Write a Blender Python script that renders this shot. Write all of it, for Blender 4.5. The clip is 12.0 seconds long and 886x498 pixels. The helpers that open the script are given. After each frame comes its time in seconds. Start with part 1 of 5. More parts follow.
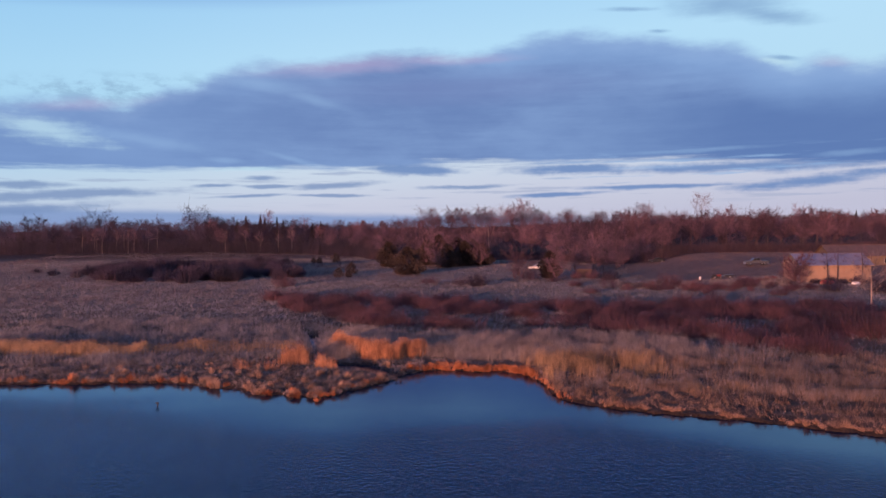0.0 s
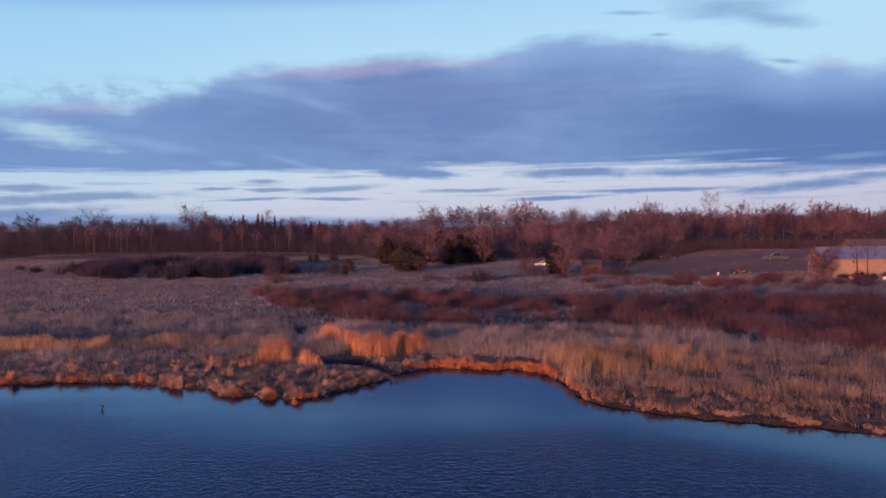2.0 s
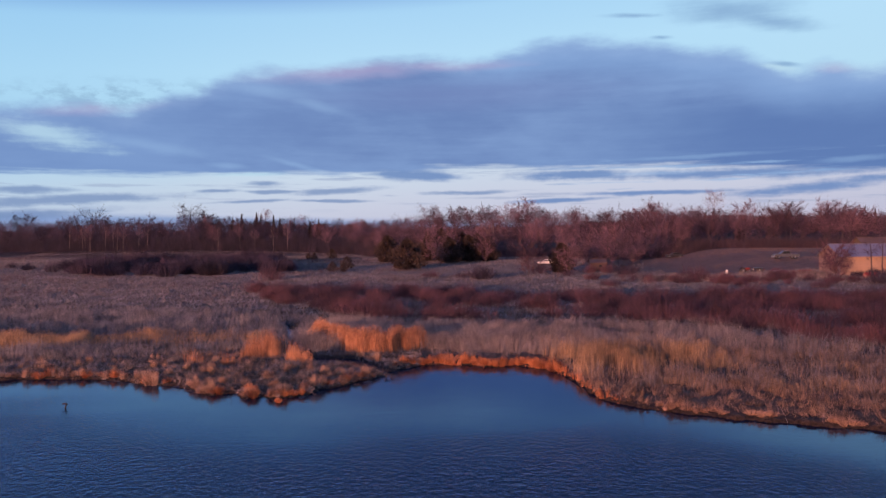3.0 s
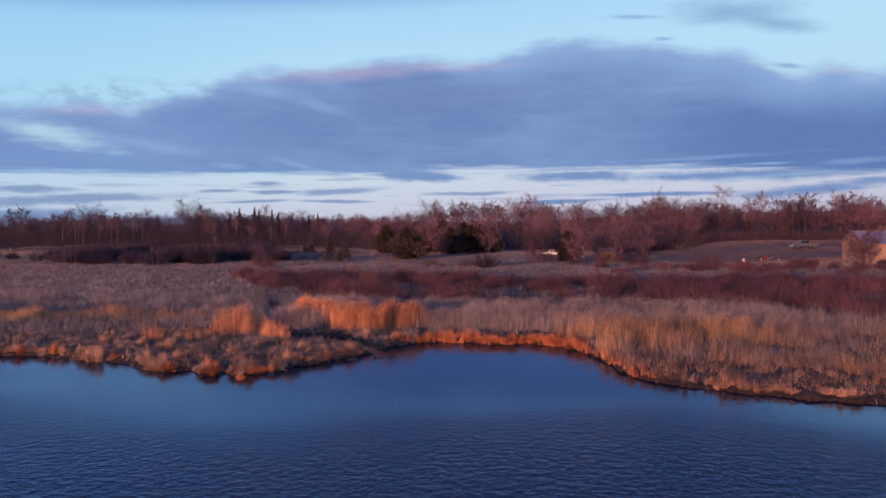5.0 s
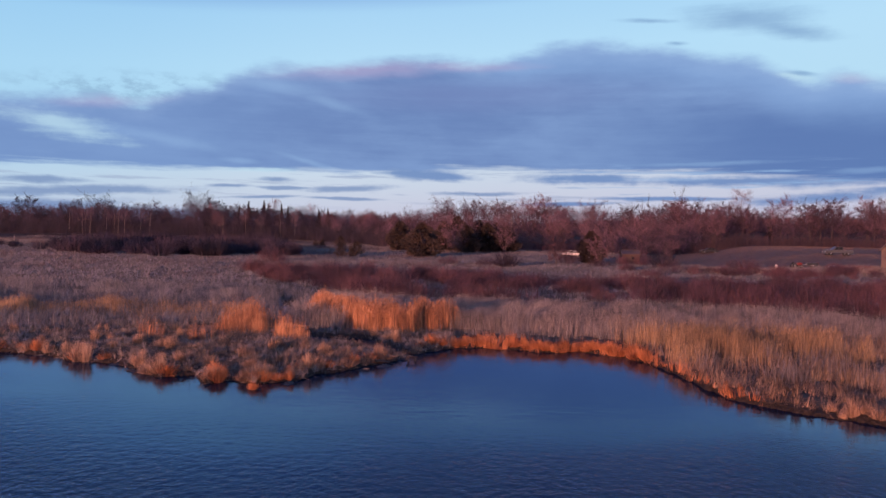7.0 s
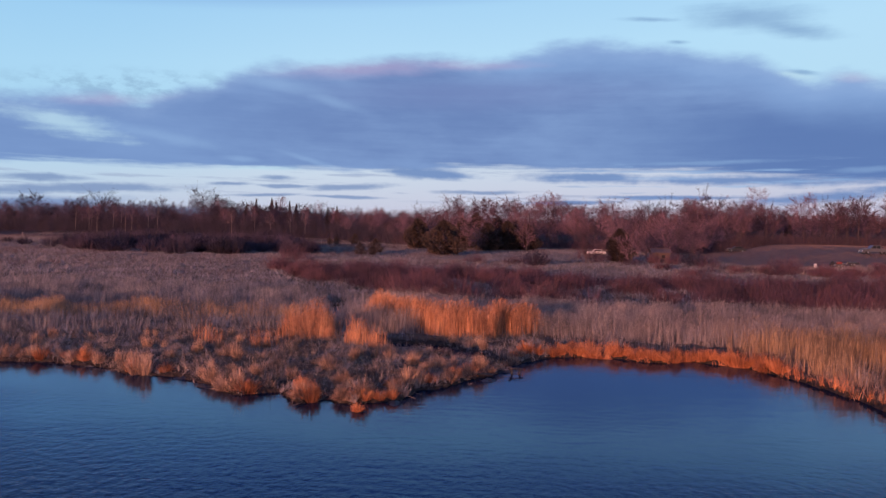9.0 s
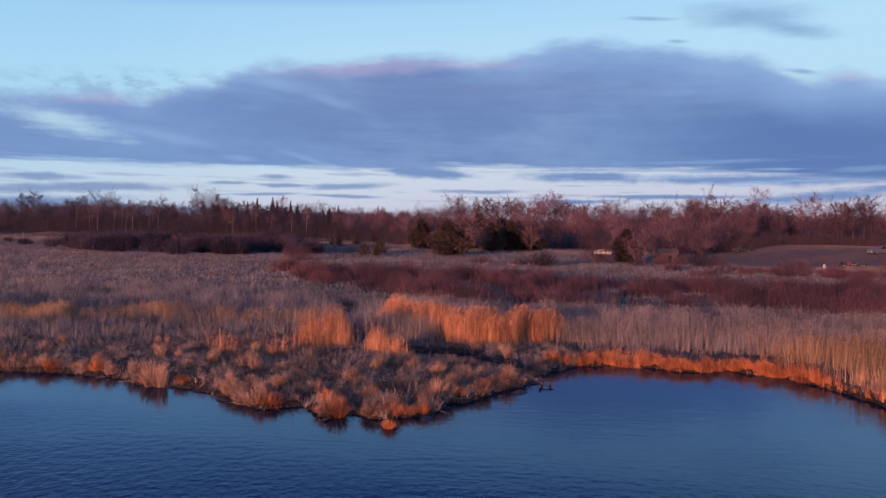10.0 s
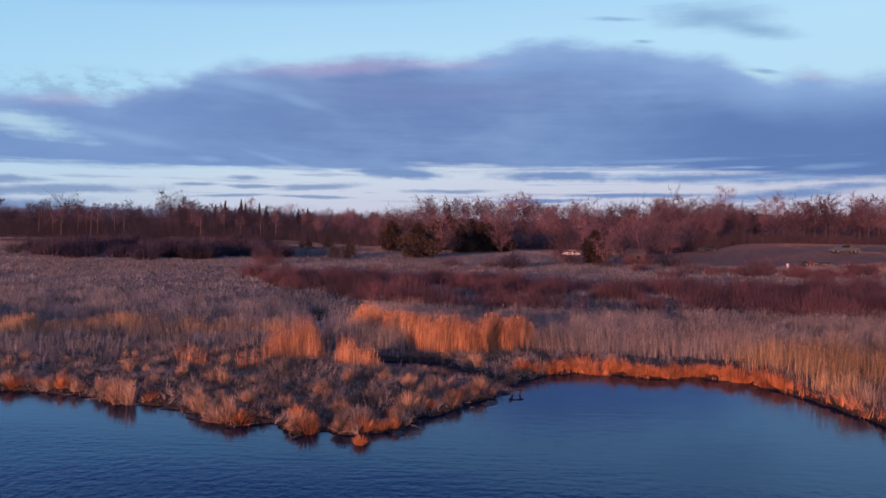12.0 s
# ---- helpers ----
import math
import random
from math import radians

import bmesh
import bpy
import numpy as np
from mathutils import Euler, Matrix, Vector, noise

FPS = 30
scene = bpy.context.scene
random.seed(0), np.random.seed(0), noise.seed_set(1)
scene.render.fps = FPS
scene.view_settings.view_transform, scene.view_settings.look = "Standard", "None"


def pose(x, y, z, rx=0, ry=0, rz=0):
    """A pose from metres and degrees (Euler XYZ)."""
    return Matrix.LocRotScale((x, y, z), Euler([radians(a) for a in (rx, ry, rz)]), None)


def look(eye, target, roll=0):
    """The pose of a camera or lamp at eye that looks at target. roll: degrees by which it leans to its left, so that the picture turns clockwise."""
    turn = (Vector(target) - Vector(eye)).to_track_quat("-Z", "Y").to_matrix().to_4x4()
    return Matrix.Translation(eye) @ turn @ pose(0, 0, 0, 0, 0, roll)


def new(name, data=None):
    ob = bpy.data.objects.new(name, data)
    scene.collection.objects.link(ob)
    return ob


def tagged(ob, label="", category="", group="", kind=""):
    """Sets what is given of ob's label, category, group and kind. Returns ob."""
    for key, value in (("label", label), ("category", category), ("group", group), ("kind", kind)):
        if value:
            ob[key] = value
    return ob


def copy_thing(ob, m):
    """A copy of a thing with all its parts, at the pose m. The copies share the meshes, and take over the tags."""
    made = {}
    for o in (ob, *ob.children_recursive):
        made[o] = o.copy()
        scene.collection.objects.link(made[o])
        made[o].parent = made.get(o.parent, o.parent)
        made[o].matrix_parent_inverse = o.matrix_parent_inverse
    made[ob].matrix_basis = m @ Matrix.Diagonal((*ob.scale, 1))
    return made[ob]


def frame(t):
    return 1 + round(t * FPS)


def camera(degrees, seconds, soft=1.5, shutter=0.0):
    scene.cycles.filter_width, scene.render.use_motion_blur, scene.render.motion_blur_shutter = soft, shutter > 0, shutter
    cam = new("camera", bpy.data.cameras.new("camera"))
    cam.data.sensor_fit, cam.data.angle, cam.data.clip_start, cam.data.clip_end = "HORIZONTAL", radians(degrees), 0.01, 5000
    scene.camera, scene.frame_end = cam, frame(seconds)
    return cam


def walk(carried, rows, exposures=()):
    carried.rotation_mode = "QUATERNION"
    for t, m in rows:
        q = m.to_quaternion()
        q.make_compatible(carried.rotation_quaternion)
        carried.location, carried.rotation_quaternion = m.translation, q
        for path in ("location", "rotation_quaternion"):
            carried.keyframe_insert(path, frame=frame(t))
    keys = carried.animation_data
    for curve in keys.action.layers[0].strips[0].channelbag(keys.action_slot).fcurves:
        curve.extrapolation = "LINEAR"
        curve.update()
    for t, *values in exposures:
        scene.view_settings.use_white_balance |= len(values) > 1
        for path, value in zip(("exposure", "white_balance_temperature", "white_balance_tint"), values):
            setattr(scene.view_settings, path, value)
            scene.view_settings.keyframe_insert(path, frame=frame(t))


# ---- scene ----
cam = camera(60.9, 12.0, soft=1.5)
PATH = [
    (0, (2.307, -5.891, 13.408), (2.226, -3.893, 13.363), -0.6),
    (0.5, (2.114, -3.358, 12.904), (2.033, -1.36, 12.86), -0.6),
    (1, (1.958, -0.805, 12.321), (1.877, 1.193, 12.279), -0.7),
    (1.5, (1.843, 1.705, 11.712), (1.761, 3.703, 11.673), -0.6),
    (2, (1.761, 4.104, 11.095), (1.676, 6.102, 11.059), -0.6),
    (2.5, (1.702, 6.455, 10.47), (1.617, 8.453, 10.438), -0.6),
    (3, (1.627, 8.741, 9.824), (1.54, 10.739, 9.794), -0.5),
    (5, (1.397, 16.898, 6.921), (1.305, 18.896, 6.893), -0.3),
    (5.5, (1.218, 18.597, 6.418), (1.122, 20.594, 6.387), 0.1),
    (6, (0.817, 20.32, 6.319), (0.716, 22.317, 6.288), 0.4),
    (6.5, (0.074, 21.853, 6.349), (-0.032, 23.85, 6.319), 0.7),
    (7, (-0.972, 23.248, 6.331), (-1.083, 25.245, 6.302), 1.1),
    (9, (-6.039, 27.933, 6.059), (-6.152, 29.93, 6.026), 1.2),
    (9.5, (-6.934, 28.81, 6.169), (-7.047, 30.807, 6.137), 1.1),
    (10, (-7.317, 29.229, 6.286), (-7.428, 31.226, 6.251), 1.2),
    (10.5, (-7.332, 29.305, 6.455), (-7.432, 31.303, 6.419), 1.1),
    (11, (-7.288, 29.253, 6.622), (-7.365, 31.251, 6.587), 0.9),
    (11.5, (-7.269, 29.183, 6.748), (-7.322, 31.182, 6.713), 0.8),
    (12, (-7.278, 29.09, 6.815), (-7.311, 31.089, 6.781), 0.7),
]
walk(cam, [(t, look(eye, target, roll)) for t, eye, target, roll in PATH])

# ---------------------------------------------------------------- light
SUN_AZ, SUN_EL = radians(207.0), radians(3.1)      # compass angle from +y towards +x, and height
sun_data = bpy.data.lights.new("sun", "SUN")
sun_data.energy, sun_data.angle, sun_data.color = 5.0, radians(1.2), (1.0, 0.42, 0.275)
sun = new("sun", sun_data)
to_sun = Vector((math.sin(SUN_AZ) * math.cos(SUN_EL), math.cos(SUN_AZ) * math.cos(SUN_EL), math.sin(SUN_EL)))
sun.matrix_world = look((0, 0, 60), Vector((0, 0, 60)) - to_sun)
scene.view_settings.exposure = 0.0


class Graph:
    """Short hand for building a node tree."""

    def __init__(self, tree):
        self.tree, self.nodes = tree, tree.nodes
        self.nodes.clear()

    def node(self, kind, out=0, **kw):
        n = self.nodes.new(kind)
        ins = kw.pop("ins", {})
        if "operation" in kw:
            n.operation = kw.pop("operation")
        if "use_clamp" in kw:
            n.use_clamp = kw.pop("use_clamp")
        if "data_type" in kw:
            n.data_type, n.blend_type = kw.pop("data_type"), kw.pop("blend_type")
        if "interpolation_type" in kw:
            n.interpolation_type = kw.pop("interpolation_type")
        if "sky_type" in kw:
            n.sky_type, n.sun_disc = kw.pop("sky_type"), kw.pop("sun_disc")
            n.sun_elevation, n.sun_rotation = kw.pop("sun_elevation"), kw.pop("sun_rotation")
        assert not kw
        for key, value in ins.items():
            self.put(n.inputs[key], value)
        return n.outputs[out]

    def put(self, socket, value):
        if isinstance(value, bpy.types.NodeSocket):
            self.tree.links.new(value, socket)
        elif isinstance(value, tuple) and len(value) == 3 and socket.type == "RGBA":
            socket.default_value = (*value, 1)
        else:
            socket.default_value = value

    def math(self, op, a, b=0.0, c=0.0, clamp=False):
        return self.node("ShaderNodeMath", operation=op, use_clamp=clamp, ins={0: a, 1: b, 2: c})

    def mix(self, f, a, b, blend="MIX"):
        return self.node("ShaderNodeMix", 2, data_type="RGBA", blend_type=blend, ins={0: f, 6: a, 7: b})

    def step(self, x, lo, hi):
        return self.node("ShaderNodeMapRange", interpolation_type="SMOOTHSTEP", ins={0: x, 1: lo, 2: hi, 3: 0.0, 4: 1.0})

    def noise(self, vec, scale, detail=3.0, rough=0.5, out=0):
        return self.node("ShaderNodeTexNoise", out, ins={"Vector": vec, "Scale": scale, "Detail": detail, "Roughness": rough})

    def ramp(self, f, stops, mode="LINEAR"):
        n = self.nodes.new("ShaderNodeValToRGB")
        n.color_ramp.interpolation = mode
        e = n.color_ramp.elements
        while len(e) < len(stops):
            e.new(0.5)
        for k, (p, c) in enumerate(stops):
            e[k].position = p
            e[k].color = (*c, 1) if isinstance(c, tuple) else (c, c, c, 1)
        self.put(n.inputs[0], f)
        return n.outputs[0]

    def vec(self, x, y, z=0.0):
        return self.node("ShaderNodeCombineXYZ", ins={0: x, 1: y, 2: z})

    def scaled(self, vec, s):
        return self.node("ShaderNodeVectorMath", operation="MULTIPLY", ins={0: vec, 1: s})


world = bpy.data.worlds.new("evening_sky")
scene.world = world
world.use_nodes = True
g = Graph(world.node_tree)
direction = g.node("ShaderNodeTexCoord", 0)
sep = g.nodes.new("ShaderNodeSeparateXYZ")
g.put(sep.inputs[0], direction)
dx, dy, dz = sep.outputs
az = g.math("ARCTAN2", dx, dy)
flat = g.math("SQRT", g.math("ADD", g.math("MULTIPLY", dx, dx), g.math("MULTIPLY", dy, dy)))
el = g.math("DIVIDE", dz, g.math("MAXIMUM", flat, 0.02))
sky = g.node("ShaderNodeTexSky", sky_type="NISHITA", sun_disc=False, sun_elevation=SUN_EL, sun_rotation=SUN_AZ)
sky_dim = g.scaled(sky, (0.10, 0.10, 0.10))
# wisps and lumps, drawn out along the horizon
lump = g.noise(g.vec(g.math("MULTIPLY", az, 5.0), g.math("MULTIPLY", el, 14.0), 3.7), 1.0, 5.0, 0.5)
fine = g.noise(g.vec(g.math("MULTIPLY", az, 18.0), g.math("MULTIPLY", el, 55.0), 1.3), 1.0, 6.0, 0.62)
streak = g.noise(g.vec(g.math("MULTIPLY", az, 7.0), g.math("MULTIPLY", el, 110.0), 8.1), 1.0, 5.0, 0.6)
rag = g.noise(g.vec(g.math("MULTIPLY", az, 22.0), g.math("MULTIPLY", el, 45.0), 5.9), 1.0, 5.0, 0.65)
d_lump, d_fine = g.math("SUBTRACT", lump, 0.5), g.math("SUBTRACT", fine, 0.5)
d_streak, d_rag = g.math("SUBTRACT", streak, 0.5), g.math("SUBTRACT", rag, 0.5)
clear = g.ramp(g.math("MULTIPLY_ADD", az, -0.06, g.math("MULTIPLY", el, 0.8)), [
    (0.0, (0.56, 0.57, 0.74)), (0.04, (0.61, 0.65, 0.81)), (0.075, (0.62, 0.73, 0.88)), (0.13, (0.50, 0.77, 0.97)), (0.19, (0.49, 0.775, 1.0)),
    (0.245, (0.42, 0.71, 0.98)), (0.258, (0.33, 0.58, 0.90)), (0.278, (0.14, 0.30, 0.72)), (0.34, (0.075, 0.17, 0.55)), (1.0, (0.085, 0.18, 0.53))])
clear = g.mix(g.math("MULTIPLY", g.step(az, -0.15, -0.6), 0.55), clear, g.scaled(clear, (0.76, 0.88, 0.95)))
clear = g.mix(0.08, clear, sky_dim)
across = g.math("MULTIPLY_ADD", az, 0.8, 0.5)
top = g.math("DIVIDE", g.ramp(across, [
    (0.0, 0.47), (0.12, 0.49), (0.15, 0.475), (0.19, 0.545), (0.215, 0.56), (0.235, 0.62), (0.258, 0.655), (0.34, 0.672), (0.40, 0.70), (0.45, 0.708),
    (0.49, 0.70), (0.525, 0.735), (0.56, 0.76), (0.60, 0.766), (0.64, 0.755), (0.69, 0.735), (0.72, 0.705), (0.765, 0.683), (0.785, 0.645), (0.815, 0.60),
    (0.845, 0.612), (0.88, 0.585), (1.0, 0.56)]), 3.0)
bottom = g.math("DIVIDE", g.ramp(across, [
    (0.0, 0.235), (0.12, 0.24), (0.23, 0.25), (0.34, 0.257), (0.45, 0.272), (0.58, 0.275), (0.70, 0.27), (0.80, 0.245), (0.88, 0.225), (1.0, 0.20)]), 3.0)
el_w = g.math("ADD", el, g.math("ADD", g.math("MULTIPLY", d_lump, 0.026), g.math("MULTIPLY", d_fine, 0.020)))
el_f = g.math("ADD", el, g.math("MULTIPLY", d_fine, 0.006))
depth = g.math("SUBTRACT", top, el_w)
under_top = g.step(g.math("ADD", depth, g.math("MULTIPLY", d_rag, 0.014)), -0.009, 0.015)
frayed = g.math("ADD", g.math("MULTIPLY", d_streak, 0.022), g.math("MULTIPLY", d_lump, 0.014))
over_low = g.step(g.math("ADD", g.math("SUBTRACT", el_f, bottom), frayed), -0.004, 0.005)
bank = g.math("MULTIPLY", under_top, over_low)


def oval_mask(a0, e0, wa, we, lean, soft=0.9, ragged=1.25):
    """A soft leaning oval in the sky, 1 in its middle, with a ragged rim."""
    da = g.math("SUBTRACT", az, a0)
    a = g.math("DIVIDE", da, wa)
    e = g.math("DIVIDE", g.math("SUBTRACT", g.math("SUBTRACT", el_f, e0), g.math("MULTIPLY", da, lean)), we)
    r = g.math("SQRT", g.math("ADD", g.math("MULTIPLY", a, a), g.math("MULTIPLY", e, e)))
    r = g.math("ADD", r, g.math("MULTIPLY", g.math("ADD", d_rag, d_streak), ragged))
    return g.step(r, 1.15, 1.15 - soft)


def any_of(masks):
    total = masks[0]
    for m in masks[1:]:
        total = g.math("MAXIMUM", total, m)
    return total


# bank: blue-violet body, paler upper shelf, darker belly to the east, rosy crests
cloud_tone = g.mix(g.step(g.math("ADD", lump, g.math("MULTIPLY", g.math("ADD", d_streak, d_fine), 0.36)), 0.25, 0.75), (0.148, 0.240, 0.495), (0.21, 0.33, 0.605))
cloud_tone = g.mix(g.math("MULTIPLY", g.step(az, -0.12, -0.5), 0.6), cloud_tone, (0.195, 0.325, 0.615))
belly = g.math("MULTIPLY", g.step(az, 0.05, 0.4), g.step(el, 0.195, 0.14))
cloud_tone = g.mix(g.math("MULTIPLY", belly, 0.85), cloud_tone, (0.108, 0.196, 0.445))
shelf = g.math("MULTIPLY", g.step(depth, 0.075, 0.0), g.step(az, -0.08, 0.06))
cloud_tone = g.mix(g.math("MULTIPLY", shelf, 0.85), cloud_tone, (0.245, 0.40, 0.70))
mauve = oval_mask(-0.02, 0.19, 0.26, 0.03, 0.02, 1.1, 0.4)
cloud_tone = g.mix(g.math("MULTIPLY", mauve, 0.45), cloud_tone, (0.19, 0.255, 0.51))
rim = g.math("MULTIPLY", g.step(depth, 0.03, 0.0), 0.42)
cloud_tone = g.mix(rim, cloud_tone, (0.32, 0.46, 0.73))
rosy = any_of([oval_mask(*b, 1.1, 0.5) for b in (
    (-0.169, 0.2196, 0.155, 0.016, 0.08), (0.437, 0.1968, 0.036, 0.010, -0.085), (-0.472, 0.1605, 0.085, 0.011, 0.109), (-0.035, 0.2275, 0.111, 0.010, 0.003))])
cloud_tone = g.mix(g.math("MULTIPLY", rosy, 0.72), cloud_tone, (0.40, 0.365, 0.60))
# low grey-blue streaks over the pale band, and pale rents in the bank
streaks_low = any_of([oval_mask(*b) for b in (
    (-0.555, 0.0597, 0.055, 0.0065, 0.021), (-0.519, 0.0483, 0.18, 0.0072, 0.054), (-0.560, 0.0306, 0.13, 0.0075, 0.062), (-0.275, 0.0715, 0.036, 0.004, 0.005),
    (-0.180, 0.0628, 0.065, 0.005, 0.047), (-0.188, 0.0493, 0.075, 0.0026, -0.004), (-0.289, 0.0491, 0.058, 0.0026, 0.032), (-0.261, 0.0618, 0.04, 0.003, 0.002),
    (-0.335, 0.0619, 0.032, 0.0028, 0.039), (-0.009, 0.0594, 0.075, 0.0032, 0.016))])
streaks_east = any_of([oval_mask(*b) for b in (
    (-0.077, 0.0825, 0.085, 0.009, -0.031), (0.138, 0.0805, 0.10, 0.0085, -0.018), (0.330, 0.0765, 0.185, 0.0085, -0.014), (0.42, 0.0575, 0.12, 0.009, 0.082),
    (0.230, 0.0555, 0.14, 0.0036, 0.002), (0.110, 0.0475, 0.065, 0.004, 0.032))])
few = g.math("MULTIPLY", g.step(streak, 0.54, 0.66), g.math("MULTIPLY", g.math("MULTIPLY", g.step(el, 0.03, 0.045), g.step(el, 0.10, 0.085)), 0.5))
rents = any_of([oval_mask(*b, 1.15, 1.3) for b in (
    (-0.526, 0.1246, 0.085, 0.018, -0.163), (-0.290, 0.0840, 0.055, 0.004, 0.019),
    (0.377, 0.2020, 0.03, 0.0065, -0.237))])
thin = any_of([oval_mask(*b, 1.1, 0.8) for b in (
    (0.277, 0.0988, 0.12, 0.0036, 0.014), (0.457, 0.0879, 0.05, 0.0044, 0.030), (0.230, 0.0799, 0.07, 0.003, -0.004), (-0.277, 0.1916, 0.075, 0.010, -0.095),
    (-0.205, 0.1736, 0.045, 0.009, -0.257), (-0.42, 0.118, 0.10, 0.010, -0.14), (-0.235, 0.0965, 0.05, 0.005, -0.28), (-0.318, 0.0937, 0.03, 0.005, -0.057))])
high = any_of([oval_mask(*b, 1.15, 0.7) for b in (
    (0.318, 0.2780, 0.09, 0.022, -0.076), (0.365, 0.2600, 0.07, 0.014, -0.210), (0.204, 0.2823, 0.05, 0.004, -0.060), (0.239, 0.2518, 0.018, 0.0035, -0.057), (0.383, 0.2056, 0.022, 0.004, -0.185))])
tatters = g.math("MULTIPLY", g.step(rag, 0.44, 0.62), g.math("MULTIPLY", oval_mask(-0.45, 0.176, 0.20, 0.028, 0.08, 1.0, 0.4), 0.65))
haze_edge = g.math("MULTIPLY_ADD", az, -0.022, 0.021)
horizon_band = g.math("MULTIPLY", g.step(g.math("SUBTRACT", haze_edge, el_f), -0.005, 0.006), g.step(az, 0.32, 0.0))
colour = g.mix(few, clear, (0.30, 0.37, 0.56))
colour = g.mix(g.math("MULTIPLY", horizon_band, 0.8), colour, (0.185, 0.295, 0.57))
colour = g.mix(g.math("MULTIPLY", streaks_low, 0.82), colour, (0.19, 0.285, 0.51))
colour = g.mix(tatters, colour, (0.26, 0.43, 0.62))
colour = g.mix(bank, colour, cloud_tone)
colour = g.mix(g.math("MULTIPLY", streaks_east, 0.9), colour, (0.145, 0.255, 0.52))
gleam = g.math("MULTIPLY", g.step(streak, 0.52, 0.66), g.math("MULTIPLY", g.math("MULTIPLY", g.step(el, 0.055, 0.07), g.step(el, 0.108, 0.092)), g.step(az, 0.05, 0.2)))
colour = g.mix(g.math("MULTIPLY", gleam, 0.6), colour, (0.34, 0.52, 0.80))
colour = g.mix(g.math("MULTIPLY", rents, 0.75), colour, (0.50, 0.72, 0.86))
colour = g.mix(g.math("MULTIPLY", thin, 0.34), colour, (0.32, 0.50, 0.78))
colour = g.mix(g.math("MULTIPLY", high, 0.8), colour, (0.235, 0.40, 0.64))
toward = g.math("ADD", g.math("MULTIPLY", dx, math.sin(SUN_AZ)), g.math("MULTIPLY", dy, math.cos(SUN_AZ)))
afterglow = g.math("MULTIPLY", g.step(toward, 0.0, 1.0), g.step(el, 0.9, 0.0))
colour = g.mix(g.math("MULTIPLY", afterglow, 0.85), colour, (0.88, 0.53, 0.48))
back = g.node("ShaderNodeBackground", ins={0: colour, 1: 1.0})
g.put(g.nodes.new("ShaderNodeOutputWorld").inputs[0], back)


# ---------------------------------------------------------------- materials
def surface(name, build, roughness=0.85, **kw):
    """A principled material whose colour and relief come from build(graph, position)."""
    m = bpy.data.materials.new(name)
    m.use_nodes = True
    gr = Graph(m.node_tree)
    pos = gr.node("ShaderNodeNewGeometry", 0)
    made = build(gr, pos)
    col, height, dist = made if isinstance(made, tuple) and len(made) == 3 and not isinstance(made[0], float) else (made, None, 0)
    bsdf = gr.nodes.new("ShaderNodeBsdfPrincipled")
    gr.put(bsdf.inputs["Base Color"], col)
    gr.put(bsdf.inputs["Roughness"], roughness)
    for key, value in kw.items():
        gr.put(bsdf.inputs[key.replace("_", " ")], value)
    if height is not None:
        bump = gr.node("ShaderNodeBump", ins={"Strength": 0.6, "Distance": dist, "Height": height})
        gr.put(bsdf.inputs["Normal"], bump)
    gr.put(gr.nodes.new("ShaderNodeOutputMaterial").inputs[0], bsdf.outputs[0])
    return m


def stalks(name, dark, mid, light, patch=0.12, knot=1.7, each=0.0):
    """Dry stalks: every blade its own tone, with wider patches of paler and darker growth."""
    def build(gr, pos):
        n = gr.nodes.new("ShaderNodeNewGeometry")
        island = n.outputs["Random Per Island"]
        wide = gr.noise(pos, patch, 3.0)
        # smaller knots of random tone, which also imitate lit and dark tufts
        tuft = gr.noise(gr.scaled(pos, (1.0, 1.0, 0.35)), knot, 2.0, 0.6)
        f = gr.math("ADD", gr.math("MULTIPLY_ADD", island, 0.9, -0.2), gr.math("MULTIPLY", gr.math("SUBTRACT", wide, 0.36), 1.0))
        if each:
            own = gr.nodes.new("ShaderNodeObjectInfo").outputs["Random"]
            f = gr.math("ADD", f, gr.math("MULTIPLY", gr.math("SUBTRACT", own, 0.5), each))
        f = gr.math("ADD", f, gr.math("MULTIPLY", gr.math("SUBTRACT", tuft, 0.45), 1.5), clamp=True)
        return gr.ramp(f, [(0.0, dark), (0.5, mid), (1.0, light)])
    return surface(name, build, 0.8)


def mottled(name, a, b, scale, fine_scale, bump=0.02, roughness=0.85, **kw):
    def build(gr, pos):
        big = gr.noise(pos, scale, 4.0)
        small = gr.noise(pos, fine_scale, 4.0, 0.6)
        f = gr.math("ADD", gr.math("MULTIPLY", big, 0.7), gr.math("MULTIPLY", small, 0.5))
        return gr.ramp(f, [(0.38, a), (0.8, b)]), small, bump
    return surface(name, build, roughness, **kw)


M_REED = stalks("tall_reed", (0.12, 0.055, 0.036), (0.46, 0.20, 0.10), (0.74, 0.38, 0.20))
M_GOLD = stalks("golden_reed", (0.095, 0.062, 0.044), (0.38, 0.235, 0.13), (0.61, 0.40, 0.24))
M_TAN = stalks("tan_reed", (0.070, 0.058, 0.062), (0.205, 0.172, 0.17), (0.40, 0.34, 0.325), 0.09)
M_SEDGE = stalks("grey_sedge", (0.056, 0.053, 0.062), (0.154, 0.151, 0.174), (0.345, 0.335, 0.36), 0.07, 0.9)
M_MAT = stalks("matted_grass", (0.050, 0.047, 0.056), (0.155, 0.150, 0.170), (0.36, 0.345, 0.37), 0.16, 0.5)
M_CATTAIL = stalks("cattail", (0.07, 0.06, 0.062), (0.23, 0.195, 0.195), (0.46, 0.39, 0.37), 0.12)
M_SHORE = stalks("brown_sedge", (0.05, 0.034, 0.030), (0.19, 0.122, 0.095), (0.44, 0.29, 0.205), 0.4)
